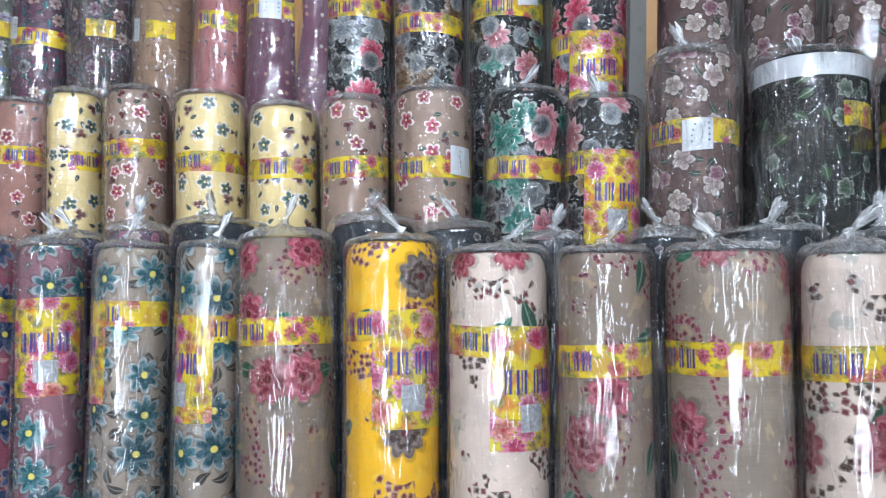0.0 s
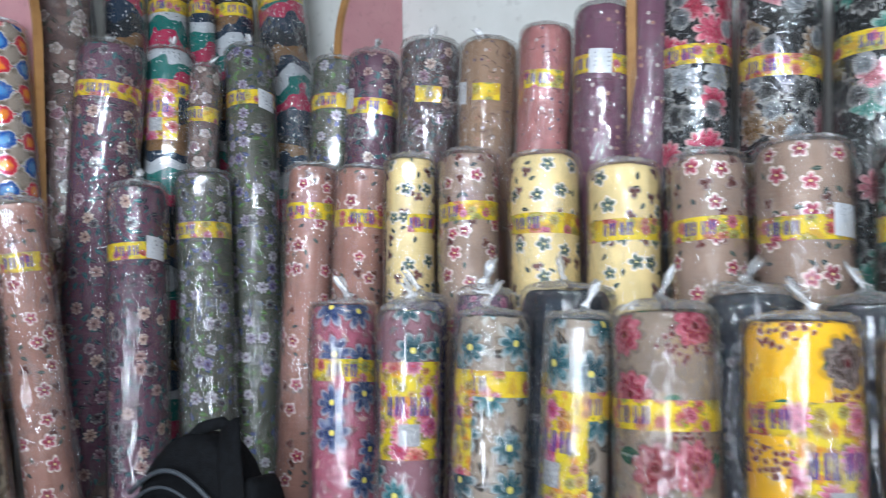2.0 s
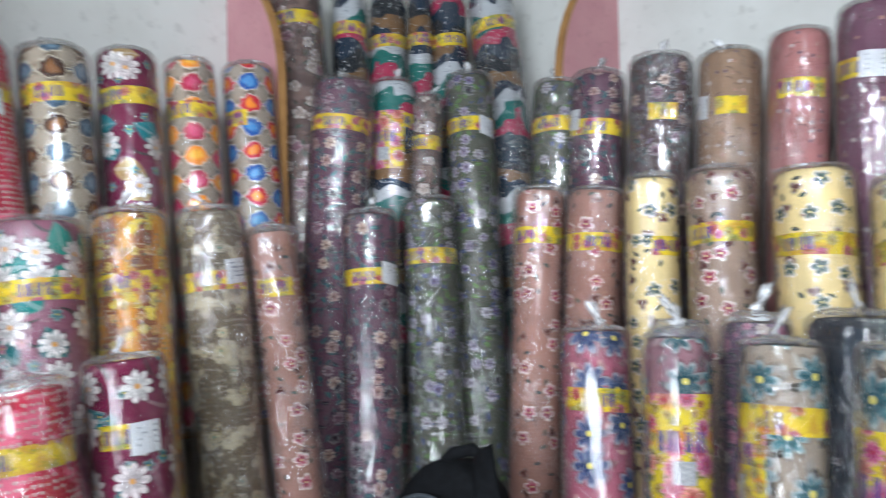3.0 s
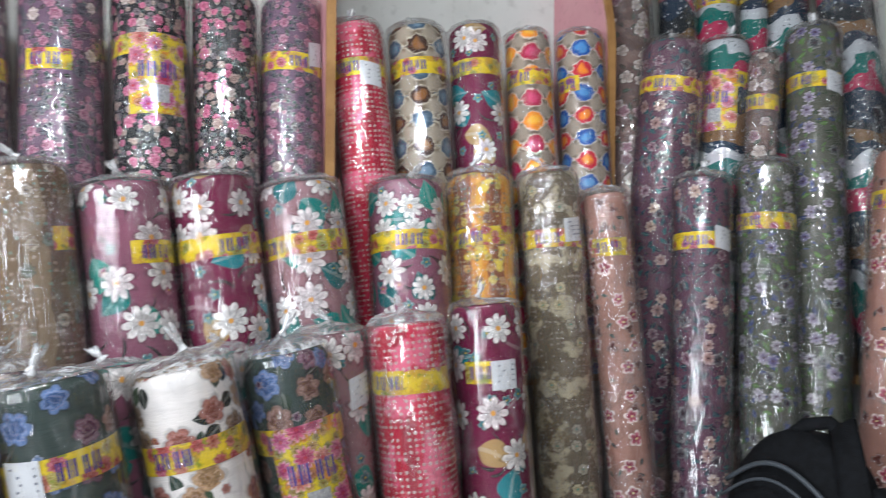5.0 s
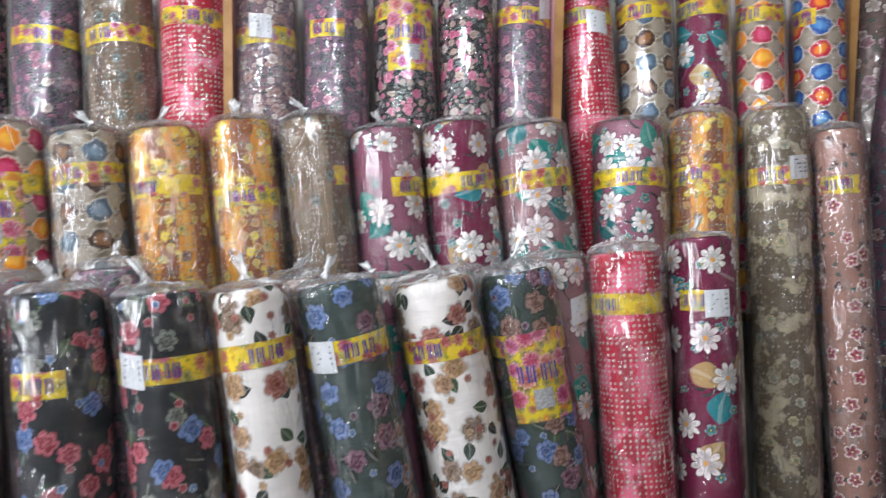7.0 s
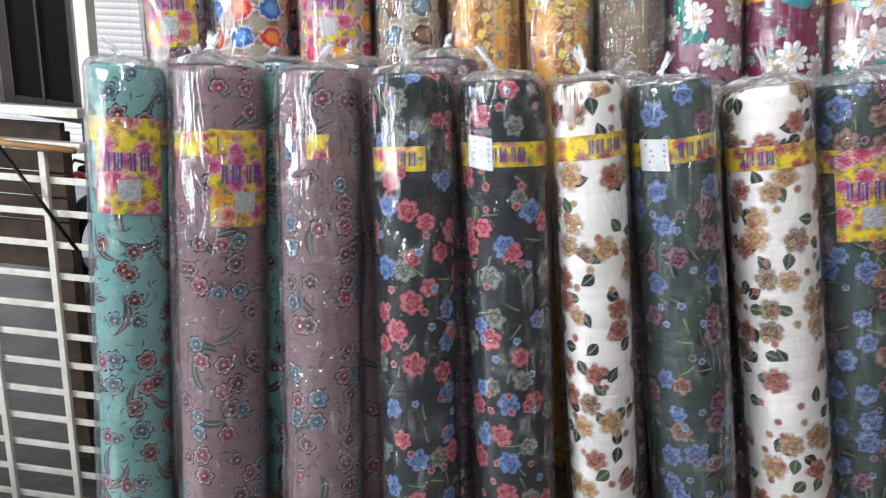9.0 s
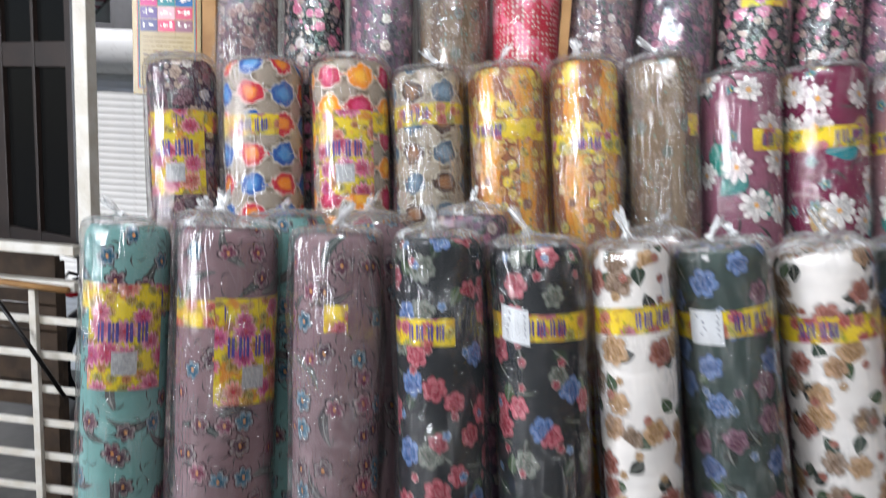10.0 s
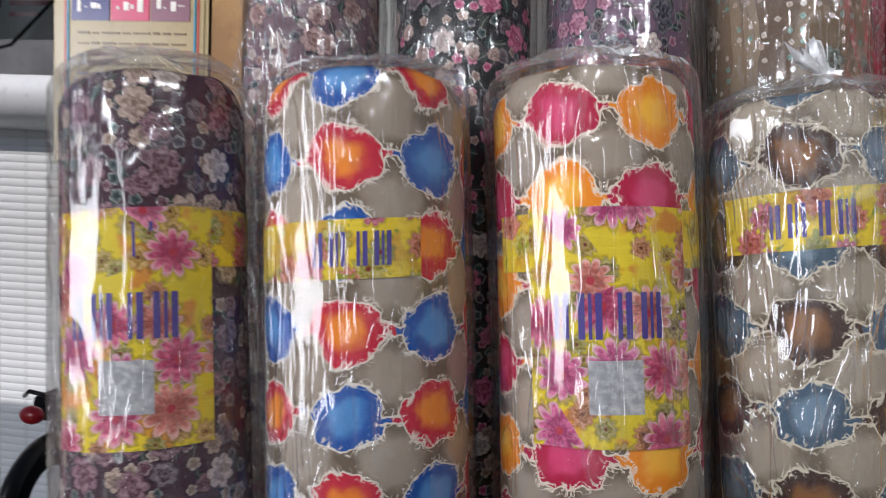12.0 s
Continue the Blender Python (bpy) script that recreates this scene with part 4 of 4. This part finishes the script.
WEST_FRONT = dict(
    WF1=(-1.894, -1.558, 1.291, 0.086, -0.117, -0.02, 0.138),
    WF2=(-1.924, -1.354, 1.296, 0.103, -0.123, -0.031, 0.159),
    WF3=(-1.935, -1.131, 1.298, 0.093, -0.115, -0.052, 0.156),
    WF4=(-1.954, -0.93, 1.301, 0.092, -0.111, -0.084, 0.173),
    WF5=(-1.984, -0.735, 1.296, 0.098, -0.1, -0.112, 0.15),
    WF6=(-1.991, -0.554, 1.306, 0.081, -0.075, -0.145, 0.131),
    WF7=(-2.045, -0.374, 1.312, 0.095, -0.067, -0.187, 0.138),
    WF8=(-2.107, -0.155, 1.314, 0.099, -0.072, -0.208, 0.146),
    WF9=(-2.158, 0.048, 1.329, 0.092, -0.066, -0.198, 0.163),
    WFb=(-2.27, 0.167, 1.349, 0.087, -0.084, -0.068, 0),
    WF10=(-2.224, 0.339, 1.371, 0.091, -0.107, -0.072, 0.123),
    WF11=(-2.262, 0.558, 1.407, 0.088, -0.114, -0.036, 0.156),
)
WEST_HIDDEN = dict(
    WB1=(-2.199, -0.465, 1.302, 0.081, -0.115, -0.1, 0),
    WB2=(-2.245, -0.292, 1.297, 0.084, -0.115, -0.1, 0),
    WB3=(-2.299, -0.082, 1.307, 0.085, -0.115, -0.1, 0),
    WB4=(-2.07, -1.488, 1.284, 0.078, -0.115, -0.1, 0),
    WB5=(-2.095, -1.297, 1.301, 0.095, -0.115, -0.1, 0),
    WB6=(-2.111, -1.099, 1.3, 0.091, -0.115, -0.1, 0),
    WB7=(-2.141, -0.887, 1.329, 0.091, -0.115, -0.1, 0),
)

WORDS = {
    "aster": "with teal daisies", "peony": "with large red peonies", "maple": "with flowers and maple leaves", "coral": "with bold coral leaf shapes",
    "garden": "dense with small daisies", "sprig": "with thin dark sprigs", "blossom": "with pale blossoms", "black": "with faint green clusters", "plain": "with faint dark flowers",
    "daisy": "with big white daisies", "ditsy": "with many small roses", "rose": "with roses and leaves", "spray": "with flower sprays",
    "bandhani": "with rows of tiny dots", "blocks": "in bold navy, teal and pink stripes", "net": "with spots in a net"}
TONES = {"tan": "tan", "mauve": "mauve", "pink": "dusky pink", "navy": "navy", "brown": "brown", "yellow": "yellow", "cream": "cream", "pale": "pale brown", "teal": "teal", "green": "grey-green",
         "purple": "purple", "dark": "dark", "maroon": "maroon", "grey": "grey", "plum": "plum", "black": "black", "white": "white", "red": "red", "orange": "orange", "blue": "blue and red"}
SHEETS = dict(NF1=8, NF3=-45, NF5=42, NF6=55, NM9=35, NT10=25, CX3=-25, WF1=-12, WF2=18, WF9=12, WTh=15, WMn=-25, WMl=-20, NF2=-80)
TAGS = dict(NM7=55, NM10=15, NT5=0, NT3=-60, NT1=-60, CX5=45, CF1=45, WMb=45, WF5=-45, WF7=-35, WFb=50, WF11=25, WTj=-10, WTe=25, WTf=55, NT9=45)
ARCS = dict(WMg=(5, 90), WTi=(-50, 15), NT2=(-20, 30), NT3=(-25, 30), WF4=(-90, 5), WF3=(-30, 0), WMm=(-90, 12), WTa=(-70, -5), NT4=(-45, 50), WMh=(30, 75), NM2=(0, 90), NF0=(-60, 90), NM11=(40, 85), WF11=(-40, 30), WMa=(-50, 50))
NO_KNOT = set("NM0 NM1 NM2 NM3 NM4 NM5 NM6 NM7 WMl WMm WMn WMa CF2 NT4 NT5 NT6 NT7 WTa WTb WTc WTd".split())
LOOSE = "NM10 NM11 CX1 CX6 WMa WMb WMc WMh WMi WMj WF3 WF10 NT11 NT12 NT13 WTj WTl WTo CF2 NT2 CX4 WMk".split()


def stock(table, prints, base_z, group, knot=1.0):
    for (key, spot), print_name in zip(table.items(), prints.split()):
        kind, _, tone = print_name.partition("_")
        label = (TONES.get(tone, "dark") + " roll " + WORDS[kind] + (", in creased film" if key in LOOSE else ", in clear film"))
        fabric_roll(spot, print_name, base_z, label, group, ARCS.get(key, (-88, 88)), SHEETS.get(key), TAGS.get(key), key in LOOSE, 0.0 if key in NO_KNOT else knot, key == "NM11")


stock(NORTH_FRONT, "aster_pink aster_mauve aster_tan aster_tan peony_brown peony_yellow peony_cream peony_brown peony_pale peony_cream", 0.24, "short front rolls by the back wall")
stock(NORTH_MIDDLE, "maple_pink maple_pink maple_yellow maple_tan maple_yellow maple_yellow maple_tan maple_tan coral_teal coral_brown blossom_brown black_green plain_dark", 0.24, "long middle rolls by the back wall", 0.9)
stock(NORTH_TOP, "garden_green garden_mauve garden_brown sprig_tan sprig_pink sprig_purple sprig_purple coral_pink coral_brown coral_teal coral_pink blossom_brown blossom_brown blossom_brown", 1.154, "rolls on the back wall shelf", 0.7)
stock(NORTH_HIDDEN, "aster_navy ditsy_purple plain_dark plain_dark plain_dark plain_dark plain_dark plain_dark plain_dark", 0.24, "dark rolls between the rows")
stock(CORNER, "blossom_brown garden_mauve blocks blossom_brown garden_green blocks blocks blocks blocks blocks garden_mauve garden_green", 0.24, "tall rolls in the corner", 0.6)
stock(WEST_MIDDLE, "maple_pink bandhani_grey bandhani_orange daisy_mauve daisy_grey daisy_maroon daisy_mauve bandhani_brown bandhani_orange bandhani_orange net_brown net_yellow net_blue ditsy_plum", 0.24, "long middle rolls by the side wall", 0.8)
stock(WEST_TOP, "net_blue net_yellow daisy_maroon net_brown bandhani_red ditsy_purple ditsy_black ditsy_black ditsy_purple ditsy_mauve bandhani_red bandhani_brown ditsy_purple ditsy_black ditsy_mauve", 1.154, "rolls on the side wall shelf", 0.6)
stock(WEST_FRONT, "spray_teal spray_mauve spray_mauve rose_black rose_black rose_white rose_green rose_white rose_green daisy_grey bandhani_red daisy_maroon", 0.24, "short front rolls by the side wall")
stock(WEST_HIDDEN, "ditsy_mauve daisy_mauve daisy_grey ditsy_mauve spray_teal spray_mauve ditsy_purple", 0.24, "rolls between the rows by the side wall", 0.4)


# ---- the poster by the entrance ----
CREAM = plain("cream_paper", "#ac986e", 0.2, 0.0, "#a08c64", 8.0)
poster = empty("poster", pose(-2.5, -1.797, 1.76, 0, 0, 90), "cream poster with coloured squares, hung on nails", "poster")
part("board", box_bm(-0.104, 0.0, -0.19, 0.104, 0.006, 0.15, 0.001), CREAM, poster, "white laminated backing", False)
part("print", box_bm(-0.094, -0.0015, -0.18, 0.094, 0.0, 0.138), CREAM, poster, "", False)
TINTS = {c: plain("print_" + c[1:], c, 0.2) for c in ("#c01e74", "#0f7a86", "#0a5a96", "#4a2a78", "#d8a8b0", "#c8506a", "#2c2a70", "#d04068", "#8a5a6a", "#1c86a8", "#b83038", "#6a5030", "#f0e8e0", "#3a2c3a")}


def flat(name, x0, z0, x1, z1, colour, parent, depth=0.0028):
    part(name, box_bm(x0, -depth, z0, x1, -0.0012, z1), TINTS[colour], parent, "", False)


for inset, colour in ((0.006, "#b83038"), (0.010, "#1c86a8")):
    x, z0, z1 = 0.094 - inset, -0.18 + inset, 0.138 - inset
    for rect in ((-x, z0, -x + 0.0022, z1), (x - 0.0022, z0, x, z1), (-x, z0, x, z0 + 0.0022), (-x, z1 - 0.0022, x, z1)):
        flat("border_line", *rect, colour, poster, 0.0024 if inset < 0.008 else 0.0030)
SQUARES_OF = ["#c01e74", "#0f7a86", "#0a5a96", "#4a2a78", "#d8a8b0", "#c8506a", "#2c2a70", "#d04068", "#8a5a6a"]
for k, colour in enumerate(SQUARES_OF):
    x, z = -0.078 + 0.052 * (k % 3), 0.084 - 0.034 * (k // 3)
    flat("coloured_square", x, z - 0.032, x + 0.050, z, colour, poster)
    for q in range(4):
        rnd = random.Random(k * 7 + q)
        u, w = x + 0.008 + 0.009 * q, 0.006 + 0.012 * rnd.random()
        flat("script_stroke", u, z - 0.022 + 0.008 * rnd.random(), u + 0.003 + 0.006 * rnd.random(), z - 0.022 + w, "#f0e8e0", poster, 0.0036)
flat("heading_panel", -0.032, 0.096, 0.032, 0.112, "#f0e8e0", poster)
for k in range(8):
    rnd = random.Random(40 + k)
    z, tall = -0.032 - 0.0125 * k, 0.0025 if k < 4 else 0.005
    x = -0.07
    while x < 0.066:
        w = 0.008 + 0.016 * rnd.random()
        flat("script_stroke", x, z, min(x + w, 0.072), z + tall * (0.6 + 0.6 * rnd.random()), "#6a5030" if k < 4 else "#3a2c3a", poster)
        x += w + 0.004
for x in (-0.085, 0.062):
    part("nail", tube_bm([(x, 0.004, 0.143), (x, -0.006, 0.145)], 0.004), DARKMETAL, poster)

# ---- the entrance ----
structure("shelf_end_post", box_bm(-2.545, -1.70, 0.24, -2.50, -1.655, 2.6, 0.002), EDGE, "raw wooden post at the end of the shelf")
structure("door_frame", box_bm(-2.70, -2.185, -0.5, -2.65, -2.14, 3.0, 0.003), WHITE, "white painted door frame post")
# solid strip in a dark colour, in place of the shaded gap
structure("door_seal", box_bm(-2.70, -2.2, -0.5, -2.66, -2.186, 3.0), DARKMETAL, "dark strip standing in for the gap beside the door frame")
structure("pink_panel", box_bm(-2.73, -2.136, 1.915, -2.705, -1.94, 3.0), PINK, "pink laminate panel over the opening")
structure("wood_strip", box_bm(-2.735, -2.137, 1.882, -2.69, -1.71, 1.914, 0.002), EDGE, "raw wooden strip under the pink panel")
structure("wall_end", box_bm(-3.066, -1.93, 0.24, -2.74, -1.90, 1.1), WALL, "short return of the side wall")


def glazed_door():
    """A dark framed door leaf standing open, with a mullion and two rows of panes."""
    top = empty("glazed_door", pose(-2.9, -2.65, 1.03, 0, 0, 0), "dark brown glazed door leaf standing open", "door")
    a, b2 = Vector((0.0, 0.0, 0)), Vector((0.18, 0.45, 0))
    m = Matrix.Rotation(math.atan2(b2.y, b2.x), 4, "Z")

    def bar(name, u0, z0, u1, z1, d, mat):
        bm = box_bm(u0, -d, z0, u1, d, z1, 0.002)
        bm.transform(m)
        return part(name, bm, mat, top, "", False)

    for u0, u1 in ((0.0, 0.07), (0.24, 0.255), (0.42, 0.485)):
        bar("stile", u0, 0.0, u1, 1.95, 0.018, BROWN)
    for z0, z1 in ((0.0, 0.07), (0.62, 0.70), (1.88, 1.95)):
        for u0, u1 in ((0.0705, 0.2395), (0.2555, 0.4195)):
            bar("rail", u0, z0, u1, z1, 0.016, BROWN)
    for z0, z1 in ((0.0705, 0.6195), (0.7005, 1.8795)):
        for u0, u1 in ((0.0705, 0.2395), (0.2555, 0.4195)):
            bar("pane", u0, z0, u1, z1, 0.003, DOORGLASS)


glazed_door()


def curtained_window():
    top = empty("curtained_window", pose(-2.96, -2.66, 1.03, 0, 0, 95), "brown framed window with a grey curtain behind", "window")
    for x0, x1 in ((-0.52, -0.46), (-0.05, 0.02)):
        part("stile", box_bm(x0, -0.02, 0.0, x1, 0.02, 1.95, 0.002), BROWN, top, "", False)
    for z0, z1 in ((0.0, 0.07), (0.66, 0.72), (1.88, 1.95)):
        part("rail", box_bm(-0.4595, -0.018, z0, -0.0505, 0.018, z1, 0.002), BROWN, top, "", False)
    us = [i / 40 for i in range(41)]
    rows = [[(0.455 * -u - 0.001, 0.03 + 0.012 * math.sin(u * 42 + z), z) for u in us] for z in (0.05, 0.5, 1.0, 1.9)]
    part("curtain", grid_bm(rows, us, [0.05, 0.5, 1.0, 1.9]), plain("grey_curtain", "#5a5a56", 0.85, 0.0, "#383634", 14.0), top, "grey hanging curtain")


# curtained_window is set back behind the door
curtained_window()
# near-black sheet stands in for the stall's unlit interior
structure("stall_back", box_bm(-3.42, -5.5, 0.98, -3.4, -2.9, 3.0), plain("interior_shade", "#1c1613", 0.8), "dark sheet standing in for the unlit interior of the next stall")


def rack():
    """White slatted metal rack at the entrance."""
    top = empty("metal_rack", pose(-2.6, -2.16, -0.5, 0, 0, 0), "white painted metal rack with flat slats", "rack")
    for z in (1.47, 1.585):
        part("top_slat", box_bm(-0.012, -1.0, z - 0.016, 0.03, 0.01, z + 0.016, 0.004), WHITE, top, "", False)
    for k in range(12):
        z = 1.35 - 0.1155 * k
        part("slat", box_bm(-0.004, -1.0, z - 0.012, 0.006, 0.01, z + 0.012, 0.003), WHITE, top, "", False)
    for y in (-0.14, -0.41, -0.70, -0.96):
        part("upright", box_bm(0.008, y - 0.012, 0.0, 0.026, y + 0.012, 1.45, 0.003), WHITE, top, "", False)
    part("strut", tube_bm([(0.05, -0.30, 1.50), (0.05, -0.02, 1.12)], 0.007), DARKMETAL, top, "dark diagonal strut")
    part("rail_end", tube_bm([(0.04, -0.6, 1.50), (0.045, -0.25, 1.475), (0.045, 0.0, 1.465)], 0.011), EDGE, top, "rusty bent rail")


rack()

counter = empty("wooden_counter", pose(-3.1, -3.2, -0.5, 0, 0, 0), "dark weathered wooden counter beyond the rack", "counter")
PLANKS = plain("weathered_wood", "#4a3828", 0.75, 0.0, "#34281e", 9.0, 0.4)
# the lower planks are added to screen off the sunlit shutter behind the rack
for k in range(6):
    part("plank", box_bm(0.13, -0.9, 1.40 - 0.10 * k, 0.16, 0.72, 1.492 - 0.10 * k, 0.004), PLANKS, counter, "", False)
for y in (-0.8, 0.62):
    part("leg", box_bm(0.06, y, 0.0, 0.125, y + 0.07, 1.45, 0.004), PLANKS, counter, "", False)

# ---- the lane outside ----
structure("ground", box_bm(-60, -60, -0.6, 60, 60, -0.5), STREET, "wet muddy lane")
structure("facade", box_bm(-6.0, -9.0, -0.5, -5.72, 4.0, 4.2), plain("grey_plaster", "#8c8e90", 0.85, 0.0, "#6a6c70", 1.5, 0.2), "grey plastered wall across the lane")
shutter = empty("roller_shutter", pose(-5.6, -4.2, -0.5, 0, 0, 90), "closed white steel roller shutter across the lane", "shutter")
prof = [(0.0, 0.0), (-0.002, 0.006), (-0.003, 0.022), (-0.002, 0.038), (0.0, 0.044), (0.001, 0.0475)]
slat_rows = [[(x, y, z) for x in (-2.0, 2.4)] for y, z in prof]
slat_mesh = part("slat", grid_bm(slat_rows, [0, 4.4], [z for y, z in prof]), SHUTTER, shutter)
for k in range(1, 48):
    s = new("slat", slat_mesh.data)
    s.parent, s.location = shutter, (0, 0, 0.0475 * k)
hood = [(-0.02, 2.28), (-0.10, 2.30), (-0.16, 2.36), (-0.19, 2.46), (-0.16, 2.56), (0.0, 2.6)]
part("hood", grid_bm([[(x, y, z) for x in (-2.0, 2.4)] for y, z in hood], [0, 4.4], [z for y, z in hood]), SHUTTER, shutter, "rounded shutter hood")
for x in (-2.05, 2.4):
    part("guide_rail", box_bm(x, -0.04, 0.0, x + 0.05, 0.02, 2.6, 0.004), SHUTTER, shutter, "", False)

banner = empty("banner", pose(-3.17, -2.50, 1.95, 0, 0, 90), "pale printed banner with faded lines", "banner")
part("sheet", box_bm(-0.2, -0.001, -0.105, 0.115, 0.001, 0.09), plain("banner_vinyl", "#b8c4c8", 0.4, 0.0, "#a4b4ba", 12.0), banner, "", False)
for x0, z0, x1, z1, c in ((-0.09, 0.045, 0.10, 0.062, "#b83038"), (-0.09, 0.02, 0.07, 0.03, "#3a2c3a"), (-0.08, -0.035, -0.02, -0.01, "#3a2c3a"), (0.0, -0.03, 0.1, -0.02, "#8a5a6a"), (0.0, -0.055, 0.08, -0.045, "#8a5a6a")):
    part("printed_bar", box_bm(x0, -0.0026, z0, x1, -0.0012, z1), TINTS[c], banner, "", False)
for x in (-0.18, 0.1):
    part("cord", tube_bm([(x, 0.0, 0.088), (x, 0.0, 1.052)], 0.002), TINTS["#3a2c3a"], banner)
cable = tube_bm([(-3.15, -3.3, 3.004), (-3.15, -3.0, 2.1), (-3.15, -2.75, 1.84), (-3.15, -2.6, 1.80), (-3.15, -2.48, 1.83), (-3.15, -2.3, 2.0), (-3.15, -1.99, 3.004)], 0.004)
tagged(part("cable", cable, DARKMETAL), "thin black cable hanging across the lane", "cable")


def motorcycle():
    top = empty("motorcycle", pose(-5.0, -3.83, -0.5, 0, 0, 0), "dark parked motorcycle with a red tail light", "motorcycle")
    bm = bmesh.new()
    ring_r, tyre = 0.25, 0.05
    rows = [[((ring_r + tyre * math.cos(q)) * math.cos(p) - 0.1, tyre * math.sin(q), 0.30 + (ring_r + tyre * math.cos(q)) * math.sin(p)) for q in [2 * math.pi * k / 10 for k in range(11)]] for p in [2 * math.pi * k / 28 for k in range(29)]]
    wheel = part("wheel", grid_bm(rows, [k for k in range(11)], [k for k in range(29)]), BLACK, top)
    part("rim", tube_bm([(-0.1 + 0.2 * math.cos(p), 0, 0.30 + 0.2 * math.sin(p)) for p in [2 * math.pi * k / 24 for k in range(25)]], 0.012), DARKMETAL, wheel)
    part("fork", tube_bm([(-0.1, 0.07, 0.30), (-0.25, 0.08, 0.8)], 0.02), DARKMETAL, top)
    part("mudguard", tube_bm([(-0.1 + 0.33 * math.cos(p), 0, 0.30 + 0.33 * math.sin(p)) for p in [math.pi * (0.1 + 0.06 * k) for k in range(10)]], 0.045), DARKMETAL, top)
    part("seat", box_bm(-0.9, -0.12, 0.72, -0.12, 0.12, 0.86, 0.04), BLACK, top)
    part("body", box_bm(-0.85, -0.09, 0.45, -0.2, 0.09, 0.72, 0.05), DARKMETAL, top)
    bm = bmesh.new()
    bmesh.ops.create_uvsphere(bm, u_segments=16, v_segments=10, radius=0.06, matrix=Matrix.LocRotScale((0.0, -0.02, 0.80), None, (0.7, 1.1, 0.8)))
    part("tail_light", bm, RED, top, "red tail light")
    part("carrier", tube_bm([(-0.05, -0.1, 0.88), (0.02, -0.02, 0.93), (-0.05, 0.12, 0.88)], 0.012), DARKMETAL, top)


motorcycle()


def backpack():
    top = empty("backpack", pose(-1.83, 1.12, 0.57, -8, 0, 12), "black fabric backpack with a grey zip line, leaning on the rolls", "backpack")

    def lump(name, cx, cy, w, d, h, z0, mat, label="", power=0.45, slope=0.0):
        rows, cols = [], [2 * math.pi * k / 36 for k in range(37)]
        zs = [0.0, 0.03, 0.1, 0.25, 0.45, 0.6, 0.72, 0.82, 0.9, 0.96, 1.0]
        for z in zs:
            s = math.sqrt(max(0.0, 1 - (max(0.0, z - 0.45) / 0.56) ** 2.6)) * (0.9 + 0.1 * min(1, z / 0.1))
            ring_pts = []
            for a in cols:
                c, sn = math.cos(a), math.sin(a)
                x = math.copysign(abs(c) ** power, c) * w / 2 * s
                y = math.copysign(abs(sn) ** power, sn) * d / 2 * (0.55 + 0.45 * s)
                k = 1 + 0.04 * noise.noise((x * 9, y * 9, z * 5 + cx))
                ring_pts.append((cx + x * k, cy + y * k + slope * z, z0 + z * h))
            rows.append(ring_pts)
        rows.append([(cx, cy + slope, z0 + h + 0.001) for a in cols])
        return part(name, grid_bm(rows, [a * 0.05 for a in cols], zs + [1.02]), mat, top, label)

    lump("body", -0.01, 0.0, 0.36, 0.17, 0.57, 0.0, BLACK, "", 0.55)
    lump("front_pocket", -0.05, -0.10, 0.27, 0.10, 0.40, 0.0, BLACK, "", 0.55, 0.03)
    lump("side_pocket", 0.17, -0.02, 0.12, 0.15, 0.49, 0.0, BLACK, "", 0.7)
    for name, drop, size in (("zip", 0.0, 0.006), ("piping", 0.035, 0.004)):
        arc = [(-0.155 + 0.25 * k / 14, -0.088 - 0.014 * math.sin(math.pi * k / 14) - drop * 0.4, 0.43 - drop + 0.065 * math.sin(math.pi * k / 14)) for k in range(15)]
        part(name, tube_bm(arc, size), ZIP, top, "grey reflective zip line")
    arc = [(-0.16 + 0.22 * k / 14, -0.150, 0.25 + 0.10 * math.sin(math.pi * k / 14)) for k in range(15)]
    part("pocket_zip", tube_bm(arc, 0.003), ZIP, top)
    # a flat haul loop and a padded strap laid over the top
    for name, pts, wide in (("handle", [(-0.05, -0.03, 0.545), (-0.02, -0.01, 0.585), (0.03, 0.0, 0.60), (0.07, 0.0, 0.575), (0.09, -0.02, 0.53)], 0.016),
                            ("shoulder_strap", [(0.02, 0.05, 0.56), (0.07, -0.02, 0.60), (0.12, -0.08, 0.53), (0.16, -0.10, 0.42), (0.20, -0.10, 0.25), (0.21, -0.08, 0.06)], 0.030)):
        rows = []
        for k, p in enumerate(pts):
            d = (Vector(pts[min(k + 1, len(pts) - 1)]) - Vector(pts[max(k - 1, 0)])).normalized()
            across = d.cross(Vector((0.3, -1.0, 0.25))).normalized()
            up = across.cross(d)
            rows.append([Vector(p) + across * (wide * math.cos(q)) + up * (0.008 * math.sin(q)) for q in [2 * math.pi * n / 12 for n in range(13)]])
        part(name, grid_bm(rows, [n * 0.005 for n in range(13)], [n * 0.06 for n in range(len(pts))]), BLACK, top)


backpack()
structure("plinth_step", box_bm(-2.06, 0.98, 0.245, -1.68, 1.2, 0.572, 0.004), PLINTH, "plain plywood box under the backpack")
